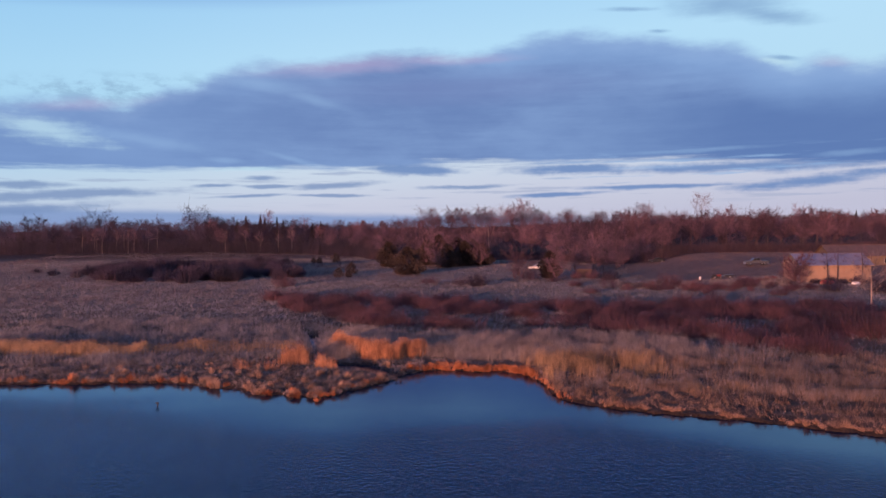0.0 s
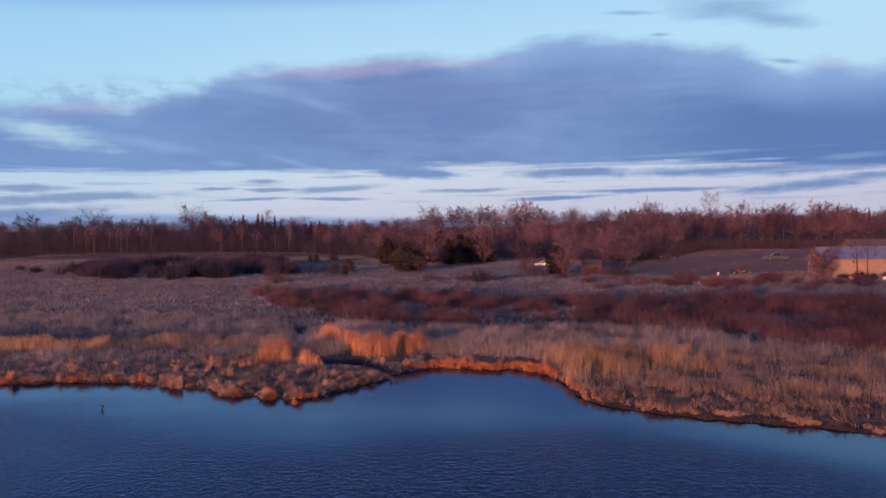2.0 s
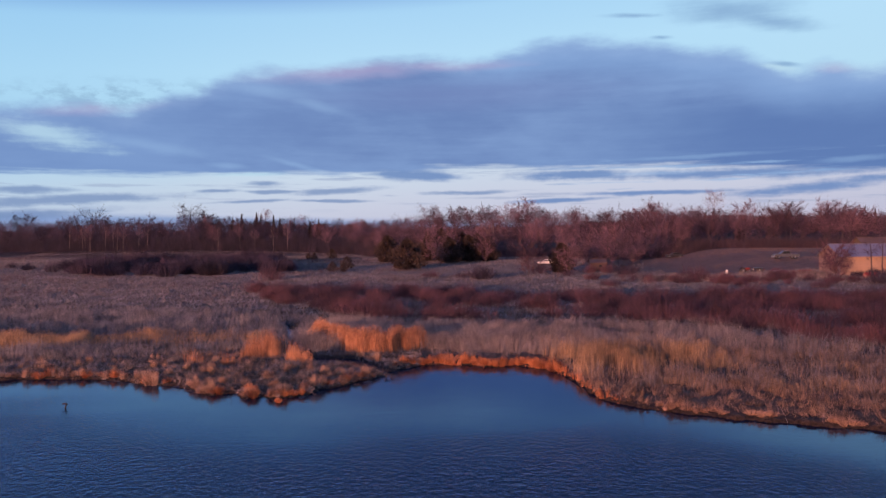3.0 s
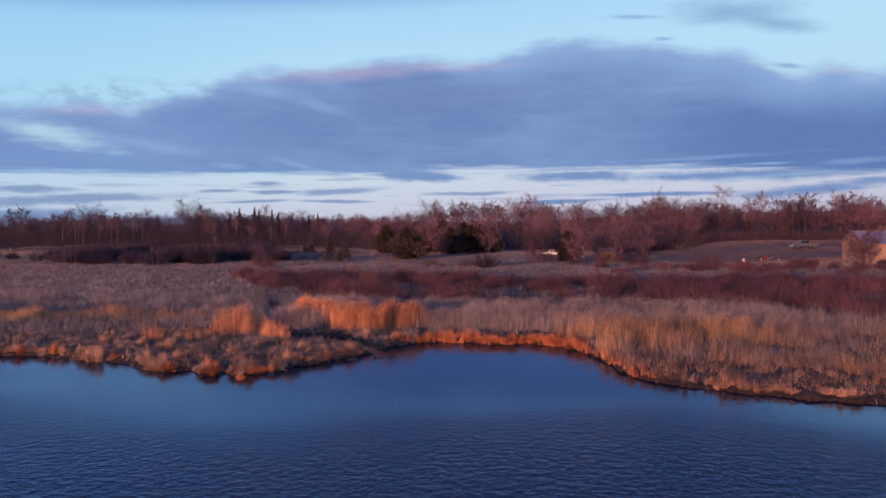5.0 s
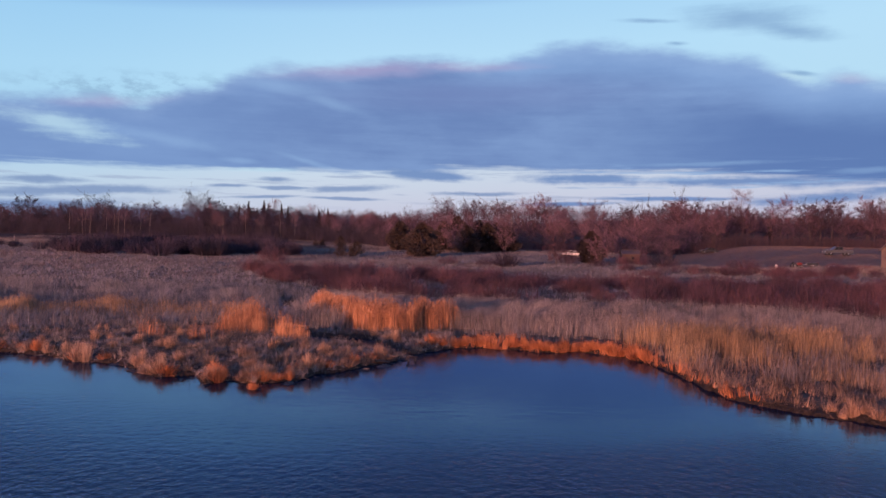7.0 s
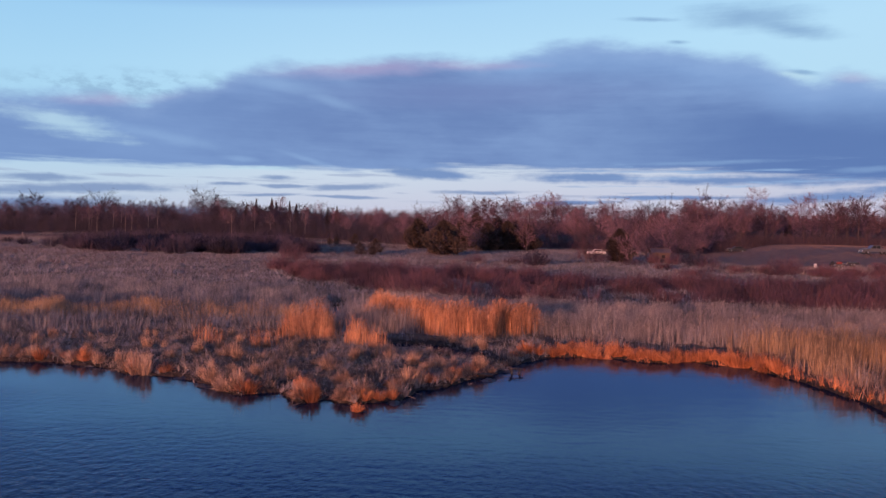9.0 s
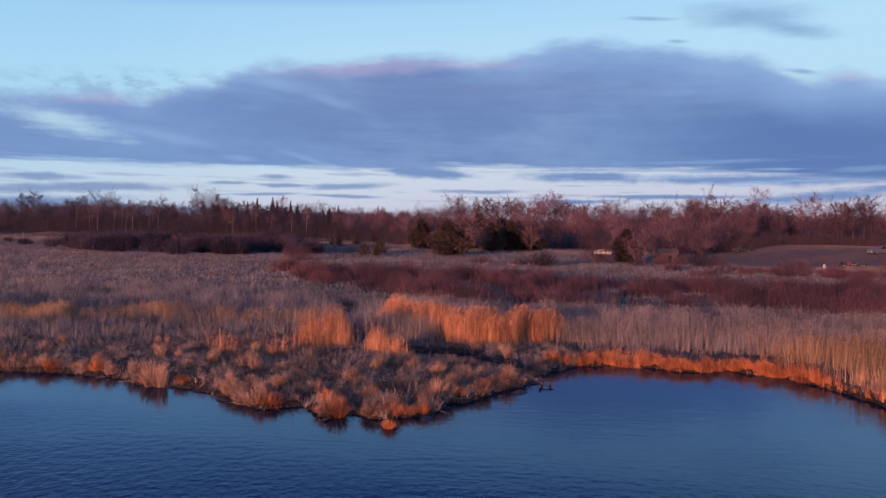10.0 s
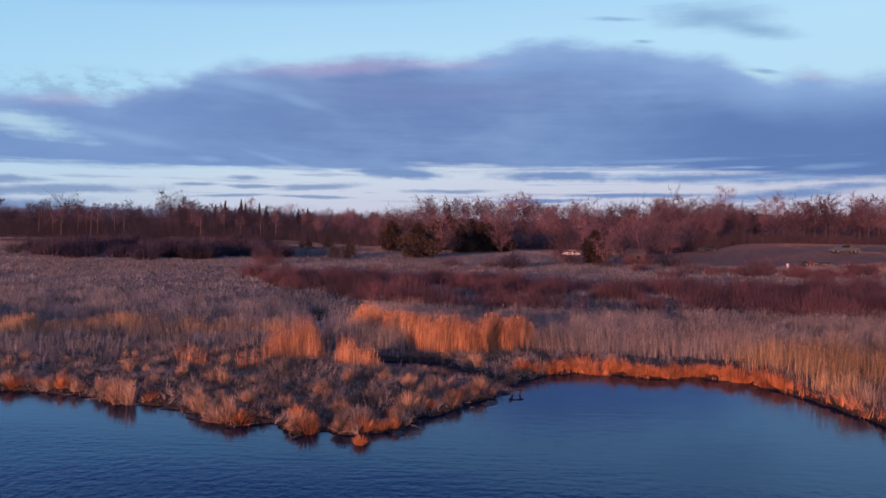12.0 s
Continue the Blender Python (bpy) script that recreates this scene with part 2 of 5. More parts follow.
M_TUFT = stalks("shore_tuft", (0.07, 0.044, 0.04), (0.33, 0.20, 0.142), (0.70, 0.45, 0.31), 0.5)
M_STRAW = stalks("grey_straw", (0.06, 0.05, 0.052), (0.19, 0.155, 0.148), (0.42, 0.34, 0.30), 0.4, 1.2)
M_MEADOW = stalks("meadow_grass", (0.078, 0.072, 0.080), (0.142, 0.132, 0.140), (0.27, 0.245, 0.245), 0.06, 0.35)
M_LAWN = stalks("lawn_blades", (0.12, 0.078, 0.066), (0.20, 0.128, 0.105), (0.29, 0.195, 0.155), 0.05, 0.4)
M_TWIG = stalks("red_twig", (0.028, 0.018, 0.028), (0.078, 0.038, 0.054), (0.175, 0.078, 0.098), 0.10, 0.6, 0.5)
M_DARKTWIG = stalks("dark_twig", (0.024, 0.015, 0.022), (0.05, 0.029, 0.040), (0.095, 0.05, 0.062), 0.05)
M_CROWN = stalks("bare_crown", (0.026, 0.016, 0.026), (0.098, 0.053, 0.077), (0.27, 0.155, 0.20), 0.11, 0.25, 0.7)
M_BARK = mottled("grey_bark", (0.045, 0.033, 0.035), (0.11, 0.078, 0.075), 0.6, 9.0, 0.03)
# darker copy of grey_bark, for the trees at the west end
M_DARKBARK = mottled("dark_bark", (0.018, 0.014, 0.018), (0.05, 0.037, 0.042), 0.6, 9.0, 0.03)
M_BIRCH = mottled("birch_bark", (0.16, 0.12, 0.11), (0.38, 0.31, 0.28), 1.5, 8.0, 0.01)
M_CEDAR = stalks("cedar_needles", (0.014, 0.011, 0.011), (0.033, 0.023, 0.020), (0.068, 0.044, 0.036), 0.3)
M_RUST = stalks("rust_sedge", (0.13, 0.045, 0.022), (0.46, 0.155, 0.060), (0.74, 0.31, 0.135), 0.6)
# darker, more purple copy of bare_crown, for the west wood and some shrubs
M_PURPLE = stalks("purple_twig", (0.013, 0.011, 0.021), (0.033, 0.024, 0.045), (0.088, 0.060, 0.095), 0.11, 0.25, 0.7)
M_MUD = mottled("shore_mud", (0.018, 0.014, 0.013), (0.05, 0.039, 0.034), 1.5, 8.0, 0.10, 0.45)


def ground_build(gr, pos):
    s = gr.nodes.new("ShaderNodeSeparateXYZ")
    gr.put(s.inputs[0], pos)
    big = gr.noise(pos, 0.035, 4.0)
    small = gr.noise(pos, 0.6, 5.0, 0.65)
    grain = gr.noise(pos, 4.0, 3.0, 0.6)
    marsh = gr.ramp(gr.math("ADD", gr.math("MULTIPLY", small, 0.7), gr.math("MULTIPLY", grain, 0.35)),
                    [(0.3, (0.045, 0.031, 0.023)), (0.6, (0.115, 0.08, 0.058)), (0.85, (0.21, 0.15, 0.105))])
    field = gr.ramp(gr.math("ADD", gr.math("MULTIPLY", big, 0.6), gr.math("MULTIPLY", small, 0.5)),
                    [(0.35, (0.11, 0.09, 0.08)), (0.55, (0.17, 0.14, 0.12)), (0.8, (0.24, 0.20, 0.165))])
    lawn = gr.ramp(small, [(0.3, (0.12, 0.08, 0.065)), (0.7, (0.21, 0.14, 0.11))])
    c = gr.mix(gr.step(s.outputs[1], 100.0, 135.0), marsh, field)
    mask = gr.math("MULTIPLY", gr.step(s.outputs[0], 30.0, 42.0), gr.step(s.outputs[1], 160.0, 172.0))
    c = gr.mix(mask, c, lawn)
    # ground colour turns darker from the wood's edge on
    wood_floor = gr.ramp(small, [(0.3, (0.03, 0.019, 0.018)), (0.75, (0.085, 0.054, 0.046))])
    c = gr.mix(gr.step(s.outputs[1], 262.0, 330.0), c, wood_floor)
    mud = gr.ramp(grain, [(0.3, (0.02, 0.015, 0.012)), (0.75, (0.07, 0.05, 0.04))])
    c = gr.mix(gr.step(gr.math("ADD", s.outputs[2], gr.math("MULTIPLY", small, 0.2)), 0.42, 0.24), c, mud)
    return c, gr.math("ADD", small, gr.math("MULTIPLY", grain, 0.5)), 0.9


M_GROUND = surface("marsh_ground", ground_build, 0.95, Specular_IOR_Level=0.15)


M_WATER = bpy.data.materials.new("lake_water")
M_WATER.use_nodes = True
gw = Graph(M_WATER.node_tree)
pos_w = gw.node("ShaderNodeNewGeometry", 0)
sep_w = gw.nodes.new("ShaderNodeSeparateXYZ")
gw.put(sep_w.inputs[0], pos_w)
# how far out from the shore a place lies
shore_w = gw.ramp(gw.math("MULTIPLY_ADD", sep_w.outputs[0], 0.01, 0.5), [
    (0.0, 0.65), (0.25, 0.63), (0.33, 0.60), (0.38, 0.57), (0.42, 0.555), (0.48, 0.57), (0.54, 0.575), (0.59, 0.585), (0.66, 0.54), (0.80, 0.46), (1.0, 0.34)])
gusts = gw.noise(gw.scaled(pos_w, (0.035, 0.07, 1.0)), 1.0, 3.0)
out_w = gw.math("SUBTRACT", gw.math("MULTIPLY", shore_w, 100.0), sep_w.outputs[1])
out_w = gw.math("ADD", out_w, gw.math("MULTIPLY", gw.math("SUBTRACT", gusts, 0.5), 12.0))
ruffled = gw.step(out_w, 6.0, 20.0)
ripple = gw.noise(gw.scaled(pos_w, (1.2, 1.0, 1.0)), 2.7, 4.0, 0.6)
swell = gw.noise(gw.scaled(pos_w, (0.5, 1.2, 1.0)), 0.5, 2.0, 0.5)
wavelets = gw.noise(gw.scaled(pos_w, (0.5, 2.2, 1.0)), 1.6, 2.0, 0.5)
rough_w = gw.math("MULTIPLY", gw.math("MULTIPLY_ADD", gusts, 0.9, 0.45), gw.math("MULTIPLY_ADD", ruffled, 2.2, 0.10))
h_w = gw.math("ADD", gw.math("MULTIPLY", ripple, rough_w), gw.math("ADD", gw.math("MULTIPLY", swell, 0.10), gw.math("MULTIPLY", wavelets, 0.10)))
bump_w = gw.node("ShaderNodeBump", ins={"Strength": 0.7, "Distance": 0.085, "Height": h_w})
deep = gw.node("ShaderNodeBsdfDiffuse", ins={"Color": (0.004, 0.010, 0.026)})
gloss = gw.node("ShaderNodeBsdfGlossy", ins={"Color": (0.50, 0.69, 1.0), "Roughness": gw.math("MULTIPLY_ADD", ruffled, 0.15, 0.05), "Normal": bump_w})
share = gw.node("ShaderNodeFresnel", ins={"IOR": gw.math("MULTIPLY_ADD", ruffled, -0.075, 1.36), "Normal": bump_w})
lake = gw.node("ShaderNodeMixShader", ins={0: share, 1: deep, 2: gloss})
gw.put(gw.nodes.new("ShaderNodeOutputMaterial").inputs[0], lake)


# ---------------------------------------------------------------- mesh helpers
rng = np.random.default_rng(7)


def quick_mesh(name, verts, loops, totals, material):
    """A mesh from flat arrays: corner indices and corners per face."""
    me = bpy.data.meshes.new(name)
    me.vertices.add(len(verts))
    me.vertices.foreach_set("co", np.asarray(verts, np.float32).ravel())
    me.loops.add(len(loops))
    me.loops.foreach_set("vertex_index", np.asarray(loops, np.int32))
    totals = np.asarray(totals, np.int32)
    me.polygons.add(len(totals))
    me.polygons.foreach_set("loop_start", np.concatenate(([0], np.cumsum(totals)[:-1])).astype(np.int32))
    me.materials.append(material)
    me.update(calc_edges=True)
    return me


def blade_arrays(base, tip, width, bend=0.0):
    """Flat two-piece blades from base to tip (n x 3), each turned at random about its own length."""
    n = len(base)
    axis = tip - base
    length = np.linalg.norm(axis, axis=1, keepdims=True) + 1e-6
    ang = rng.uniform(-1.3, 1.3, n)
    side = np.stack((np.cos(ang), np.sin(ang) * 0.6, np.zeros(n)), 1)
    side -= axis * (np.sum(side * axis, 1, keepdims=True) / length ** 2)
    side /= np.linalg.norm(side, axis=1, keepdims=True) + 1e-6
    w = (np.ones(n) * width)[:, None] * 0.5
    mid = base + axis * 0.55 + np.array((0, 0, 1.0)) * (np.ones(n) * bend)[:, None] * length
    v = np.stack((base - side * w, base + side * w, mid - side * w * 0.8, mid + side * w * 0.8, tip), 1).reshape(-1, 3)
    off = (np.arange(n) * 5)[:, None]
    loops = (off + np.array((0, 1, 3, 2, 2, 3, 4))).ravel()
    totals = np.tile((4, 3), n)
    return v, loops, totals


def spike_arrays(base, tip, width):
    """The lightest blade: one tapering piece from base to tip."""
    n = len(base)
    axis = tip - base
    ang = rng.uniform(-1.3, 1.3, n)
    side = np.stack((np.cos(ang), np.sin(ang) * 0.6, np.zeros(n)), 1)
    flat_on = np.abs(axis[:, 2]) < 0.35 * np.linalg.norm(axis, axis=1)
    side[flat_on] = (0, 0, 1)
    w = (np.ones(n) * width)[:, None] * 0.5
    v = np.stack((base - side * w, base + side * w, tip), 1).reshape(-1, 3)
    return v, np.arange(3 * n), np.full(n, 3)


def join_arrays(parts):
    vs, ls, ts, k = [], [], [], 0
    for v, l, t in parts:
        vs.append(v), ls.append(np.asarray(l) + k), ts.append(np.asarray(t))
        k += len(v)
    return np.concatenate(vs), np.concatenate(ls), np.concatenate(ts)


def tube_arrays(path, radii, sides=5):
    """A tapered tube along a path of points."""
    path = np.asarray(path, float)
    rings = []
    for k, p in enumerate(path):
        d = path[min(k + 1, len(path) - 1)] - path[max(k - 1, 0)]
        d /= np.linalg.norm(d) + 1e-9
        u = np.cross(d, (0.31, 0.95, 0.1) if abs(d[2]) > 0.8 else (0, 0, 1.0))
        u /= np.linalg.norm(u) + 1e-9
        w = np.cross(d, u)
        a = np.linspace(0, 2 * np.pi, sides, endpoint=False)
        rings.append(p + radii[k] * (np.cos(a)[:, None] * u + np.sin(a)[:, None] * w))
    v = np.concatenate(rings)
    loops, totals = [], []
    for k in range(len(path) - 1):
        for s in range(sides):
            a, b = k * sides + s, k * sides + (s + 1) % sides
            loops += [a, b, b + sides, a + sides]
            totals.append(4)
    loops += list(range((len(path) - 1) * sides, len(path) * sides))
    totals.append(sides)
    return v, np.array(loops), np.array(totals)


def lattice(x, y, size, seed):
    """Smooth value noise, 0 to 1."""
    table = np.random.default_rng(seed).random((64, 64))
    u, v = np.asarray(x) / size, np.asarray(y) / size
    i, j = np.floor(u).astype(int), np.floor(v).astype(int)
    fu, fv = u - i, v - j
    fu, fv = fu * fu * (3 - 2 * fu), fv * fv * (3 - 2 * fv)
    at = lambda a, b: table[a % 64, b % 64]
    return (at(i, j) * (1 - fu) + at(i + 1, j) * fu) * (1 - fv) + (at(i, j + 1) * (1 - fu) + at(i + 1, j + 1) * fu) * fv


def smooth(a, b, x):
    t = np.clip((np.asarray(x, float) - a) / (b - a), 0, 1)
    return t * t * (3 - 2 * t)


def mesh_thing(name, arrays, material, parent=None, label="", category="", kind="", group=""):
    ob = new(name, quick_mesh(name, *arrays, material))
    ob.parent = parent
    return tagged(ob, label, category, group, kind)


def part(name, bm, material, parent, label=""):
    """Links a bmesh as one mesh under a thing or a part."""
    me = bpy.data.meshes.new(name)
    bm.to_mesh(me)
    bm.free()
    me.materials.append(material)
    ob = new(name, me)
    ob.parent = parent
    return tagged(ob, label)


# ---------------------------------------------------------------- lie of the land
SHORE = [(-3000, 300), (-600, 120), (-200, 78), (-90, 64), (-40.2, 60.1), (-34.9, 60.2), (-29.5, 60.5), (-25.0, 60.4), (-22.6, 59.6),
         (-20.9, 58.2), (-19.7, 58.6), (-18.7, 58.2), (-17.4, 57.0), (-15.0, 55.2), (-13.8, 55.8), (-12.6, 54.1), (-11.7, 54.8),
         (-10.6, 53.9), (-10.0, 54.8), (-8.9, 55.2), (-8.4, 57.4), (-7.6, 58.1), (-6.0, 60.2), (-5.0, 62.4), (-3.9, 64.6), (-1.9, 66.8),
         (-0.3, 66.7), (0.9, 66.4), (3.0, 65.5), (4.2, 66.3), (5.2, 66.0), (6.9, 64.4), (7.9, 61.0), (8.4, 58.0), (8.9, 54.0),
         (12.4, 50.6), (16.8, 48.5), (20.8, 47.1), (23.7, 45.8), (28.1, 42.8), (45, 33), (120, -10), (600, -400), (3000, -2500)]
SX, SY = np.array(SHORE).T
CREEK = [(-5.2, 63.4), (-7.6, 66.6), (-9.2, 68.0), (-11.8, 69.3), (-13.7, 71.0), (-16.0, 79.0), (-18.0, 88.0), (-21.0, 96.0)]
CREEK_HALF = [0.3, 0.8, 1.6, 0.6, 0.0, -0.2, 0.35, 0.0]


def shore_y(x):
    x = np.asarray(x, float)
    return np.interp(x, SX, SY) + (lattice(x, x * 0 + 3.3, 0.9, 5) - 0.5) * 0.7 + (lattice(x, x * 0 + 1.1, 0.35, 6) - 0.5) * 0.35


def creek_gap(x, y):
    """How far a place lies outside the creek's edge (minus: in the creek)."""
    x, y = np.asarray(x, float), np.asarray(y, float)
    best = np.full(np.broadcast(x, y).shape, 99.0)
    for (p, q, a, b) in zip(CREEK[:-1], CREEK[1:], CREEK_HALF[:-1], CREEK_HALF[1:]):
        d = np.array(q) - np.array(p)
        t = np.clip(((x - p[0]) * d[0] + (y - p[1]) * d[1]) / (d @ d), 0, 1)
        best = np.minimum(best, np.hypot(x - p[0] - t * d[0], y - p[1] - t * d[1]) - (a + (b - a) * t))
    return best


def ground_z(x, y):
    x, y = np.asarray(x, float), np.asarray(y, float)
    inland = np.minimum(y - shore_y(x), np.abs(y - shore_y(x)) * 4)
    land = 0.30 + 1.1 * smooth(110, 180, y) + 1.5 * smooth(175, 235, y)
    land = land + smooth(45, 75, x) * (0.9 * smooth(125, 160, y) + 2.0 * smooth(160, 190, y))
    land = land + 11.0 * smooth(290, 470, y) + 5.0 * smooth(470, 900, y)
    land = land + (lattice(x, y, 14, 1) - 0.5) * 0.3 * smooth(70, 140, y) + (lattice(x, y, 1.1, 2) - 0.5) * 0.22 * (1 - smooth(120, 200, y))
    shelf = smooth(-0.25, 0.35, inland)
    z = -0.7 + shelf * (land + 0.7) - 0.16 * (1 - smooth(0.2, 2.5, inland)) * shelf
    z = z - (1 - smooth(-0.4, 0.9, creek_gap(x, y))) * (z + 0.25)
    return np.where(y < -320, -0.7 + 3.0 * smooth(-320, -420, y), z)


def spread(lo, hi, step, ends):
    """Grid lines: even steps from lo to hi, then growing out to the ends."""
    a = list(np.arange(lo, hi + 1e-6, step))
    s = step
    while a[-1] < ends[1]:
        s *= 1.13
        a.append(a[-1] + s)
    s = step
    while a[0] > ends[0]:
        s *= 1.13
        a.insert(0, a[0] - s)
    return np.array(a)


gx, gy = spread(-42, 34, 0.3, (-3200, 3200)), spread(40, 74, 0.25, (-1500, 4200))
X, Y = np.meshgrid(gx, gy)
verts = np.stack((X, Y, ground_z(X, Y)), 2).reshape(-1, 3)
nx, ny = len(gx), len(gy)
q = (np.arange(ny - 1)[:, None] * nx + np.arange(nx - 1)).ravel()
ground = mesh_thing("ground", (verts, np.stack((q, q + 1, q + nx + 1, q + nx), 1).ravel(), np.full(len(q), 4)), M_GROUND, None,
                    "brown marsh and dry meadow ground rising gently", "ground", "structure")
ground.data.polygons.foreach_set("use_smooth", np.ones(len(q), bool))
mesh_thing("water", (np.array([(-3200, -1500, 0), (3200, -1500, 0), (3200, 130, 0), (-3200, 400, 0)], float), [0, 1, 2, 3], [4]), M_WATER, None,
           "dark blue lake water with fine ripples at dusk", "lake", "structure")


# ---------------------------------------------------------------- dry growth
def wood_edge(x):
    return np.interp(x, [-260, -120, -75, -45, -25, -12, 0, 4, 28, 42, 60, 75, 130, 260], [345, 345, 335, 315, 262, 252, 260, 280, 270, 236, 232, 246, 246, 240])


def scatter(count, x0, x1, y0, y1, keep, gather=0.12):
    """Random places in a box that pass keep(x, y), a chance from 0 to 1, drawn together into tufts."""
    x, y = rng.uniform(x0, x1, count), rng.uniform(y0, y1, count)
    ok = rng.random(count) < keep(x, y)
    x, y = x[ok], y[ok]
    if gather and len(x) > 3000:
        cell = 0.55
        i, j = np.floor(x / cell), np.floor(y / cell)
        cx = (i + 0.5 + 0.6 * np.sin(i * 12.9 + j * 78.2)) * cell
        cy = (j + 0.5 + 0.6 * np.sin(i * 39.3 + j * 11.1)) * cell
        pull = rng.uniform(0.1, 0.75, len(x))
        x, y = x + (cx - x) * pull, y + (cy - y) * pull
    return x, y


def stand(x, y, low, high, width, lean=0.18, full=None, even=0.0):
    """Upright blades on the ground at the places given."""
    n = len(x)
    vary = (0.62 + 0.62 * lattice(x, y, 1.3, 91)) * (0.8 + 0.4 * lattice(x, y, 4.5, 92)) * (0.72 + 0.5 * lattice(x, y, 0.45, 95))
    h = rng.uniform(low, high, n) * (vary * (1 - even) + 0.93 * even)
    if full is not None:
        h = h * (0.35 + 0.65 * np.clip(full(x, y), 0, 1))
    base = np.stack((x, y, ground_z(x, y) - 0.05), 1)
    a, r = rng.uniform(0, 6.283, n), np.abs(rng.normal(0, lean, n))
    ox = np.cos(a) * r + (lattice(x, y, 0.9, 93) - 0.5) * lean * 2.6
    oy = np.sin(a) * r + (lattice(x, y, 0.9, 94) - 0.5) * lean * 2.6
    tip = base + np.stack((ox * h, oy * h, h * (1 - 0.3 * (ox ** 2 + oy ** 2))), 1)
    return base, tip, width * rng.uniform(0.6, 1.4, n)


def on_land(x, y, margin=0.15):
    return (y > shore_y(x) + margin) & (creek_gap(x, y) > margin)


def in_fan(x, y, spare=8.0):
    """Inside the wedge of country that is looked over."""
    return np.abs(x + 2.0) < 0.62 * (y + 6) + spare


def plumes(tips, size):
    """Drooping seed heads at the tips."""
    n = len(tips)
    a = rng.normal(0.4, 0.7, n)
    d = np.stack((np.cos(a) * 0.5, np.sin(a) * 0.3, rng.uniform(0.3, 1.0, n)), 1) * (size * rng.uniform(0.6, 1.3, n))[:, None]
    return blade_arrays(tips - d * 0.7, tips + d * 0.5, size * 0.16, 0.08)


def bed(name, x, y, low, high, width, material, label, lean=0.12, plume=0.0, category="reeds", light=True, full=None, heads=0.28, even=0.0):
    b, t, w = stand(x, y, low, high, width, lean, full, even)
    parts = [(spike_arrays if light else blade_arrays)(b, t, w)]
    if plume:
        parts.append(plumes(t[rng.random(len(t)) < heads], plume))
    return mesh_thing(name, join_arrays(parts), material, None, label, category, "stuff")


def oval(x, y, cx, cy, rx, ry):
    d = np.hypot((x - cx) / rx, (y - cy) / ry) + (lattice(x, y, 0.9, 9) - 0.5) * 0.9
    return 1 - smooth(0.35, 1.5, d)


# tall wall of reeds behind the creek mouth
def wall_mask(x, y):
    front = np.interp(x, [-15, -12.8, -10.4, -9.0, -6.8, -4.6, -2.5], [79.5, 77.0, 72.9, 70.7, 70.2, 71.6, 73.2]) + (lattice(x, x * 0, 0.8, 22) - 0.5) * 1.4
    inside = smooth(0, 1.0, y - front) * (1 - smooth(1.6, 3.4, y - front)) * smooth(-14.8, -13.0, x) * (1 - smooth(-4.2, -1.8, x))
    return inside * (0.55 + 0.45 * smooth(0.25, 0.5, lattice(x, y, 1.0, 21))) * on_land(x, y, 0.0)


x, y = scatter(210000, -16, -1, 69, 83, wall_mask, 0)
bed("reed_bed", x, y, 1.3, 2.05, 0.024, M_REED, "tall orange dry reeds with feathery heads", 0.06, 0.17, full=lambda x, y: 2.0 * wall_mask(x, y), heads=0.2, even=0.55)


# tall clumps on the point and along its back
def clump_mask(x, y):
    m = np.zeros_like(x)
    for cx, cy, rx, ry in ((-15.8, 69.8, 1.25, 1.6), (-12.7, 66.9, 0.55, 0.9), (-11.6, 66.0, 0.5, 0.5), (-17.2, 65.6, 0.7, 0.5), (-20.3, 66.5, 0.8, 0.6)):
        m = np.maximum(m, oval(x, y, cx, cy, rx, ry) * (0.55 if cx > -13.5 else 0.25 if cy < 67 else 0.8))
    return m * on_land(x, y, 0.1)


x, y = scatter(120000, -28, -9, 62, 78, clump_mask, 0)
bed("reed_bed", x, y, 1.1, 1.8, 0.022, M_REED, "clumps of tall orange reeds on the point", 0.10, 0.13, full=lambda x, y: 0.45 + 0.8 * clump_mask(x, y), even=0.2)


def left_mask(x, y):
    front = 74.0 + (lattice(x, x * 0, 5.0, 31) - 0.5) * 5
    return smooth(0, 1.0, y - front) * (1 - smooth(1.5, 8, y - front)) * (0.22 + 0.78 * smooth(0.25, 0.55, 0.6 * lattice(x, y, 4.5, 32) + 0.4 * lattice(x, y, 1.2, 33))) * (1 - 0.6 * smooth(-31, -26, x)) * (1 - smooth(-18, -15.5, x)) * in_fan(x, y)


x, y = scatter(300000, -66, -18, 70, 90, left_mask, 0)
bed("reed_bed", x, y, 1.0, 1.6, 0.026, M_GOLD, "band of tall golden reeds behind the shore", 0.10, 0.12, full=lambda x, y: 0.3 + left_mask(x, y), even=0.5)


# wide tan bed on the other side of the creek mouth
def right_mask(x, y):
    d = y - shore_y(x)
    start = np.interp(x, [-2, 6, 9, 12, 20, 40], [1.2, 1.6, 3.5, 5.0, 7.0, 8.5])
    m = smooth(0.0, 2.5, d - start + (lattice(x, y, 2.0, 43) - 0.5) * 4) * (1 - smooth(70, 90, y + 0.45 * np.maximum(x - 10, 0)))
    return m * (0.15 + 0.85 * smooth(0.25, 0.6, lattice(x, y, 2.2, 41))) * (0.12 + 0.88 * smooth(0.32, 0.6, lattice(x, y, 0.8, 44))) * smooth(-2.4, -0.8, x) * in_fan(x, y) * on_land(x, y)


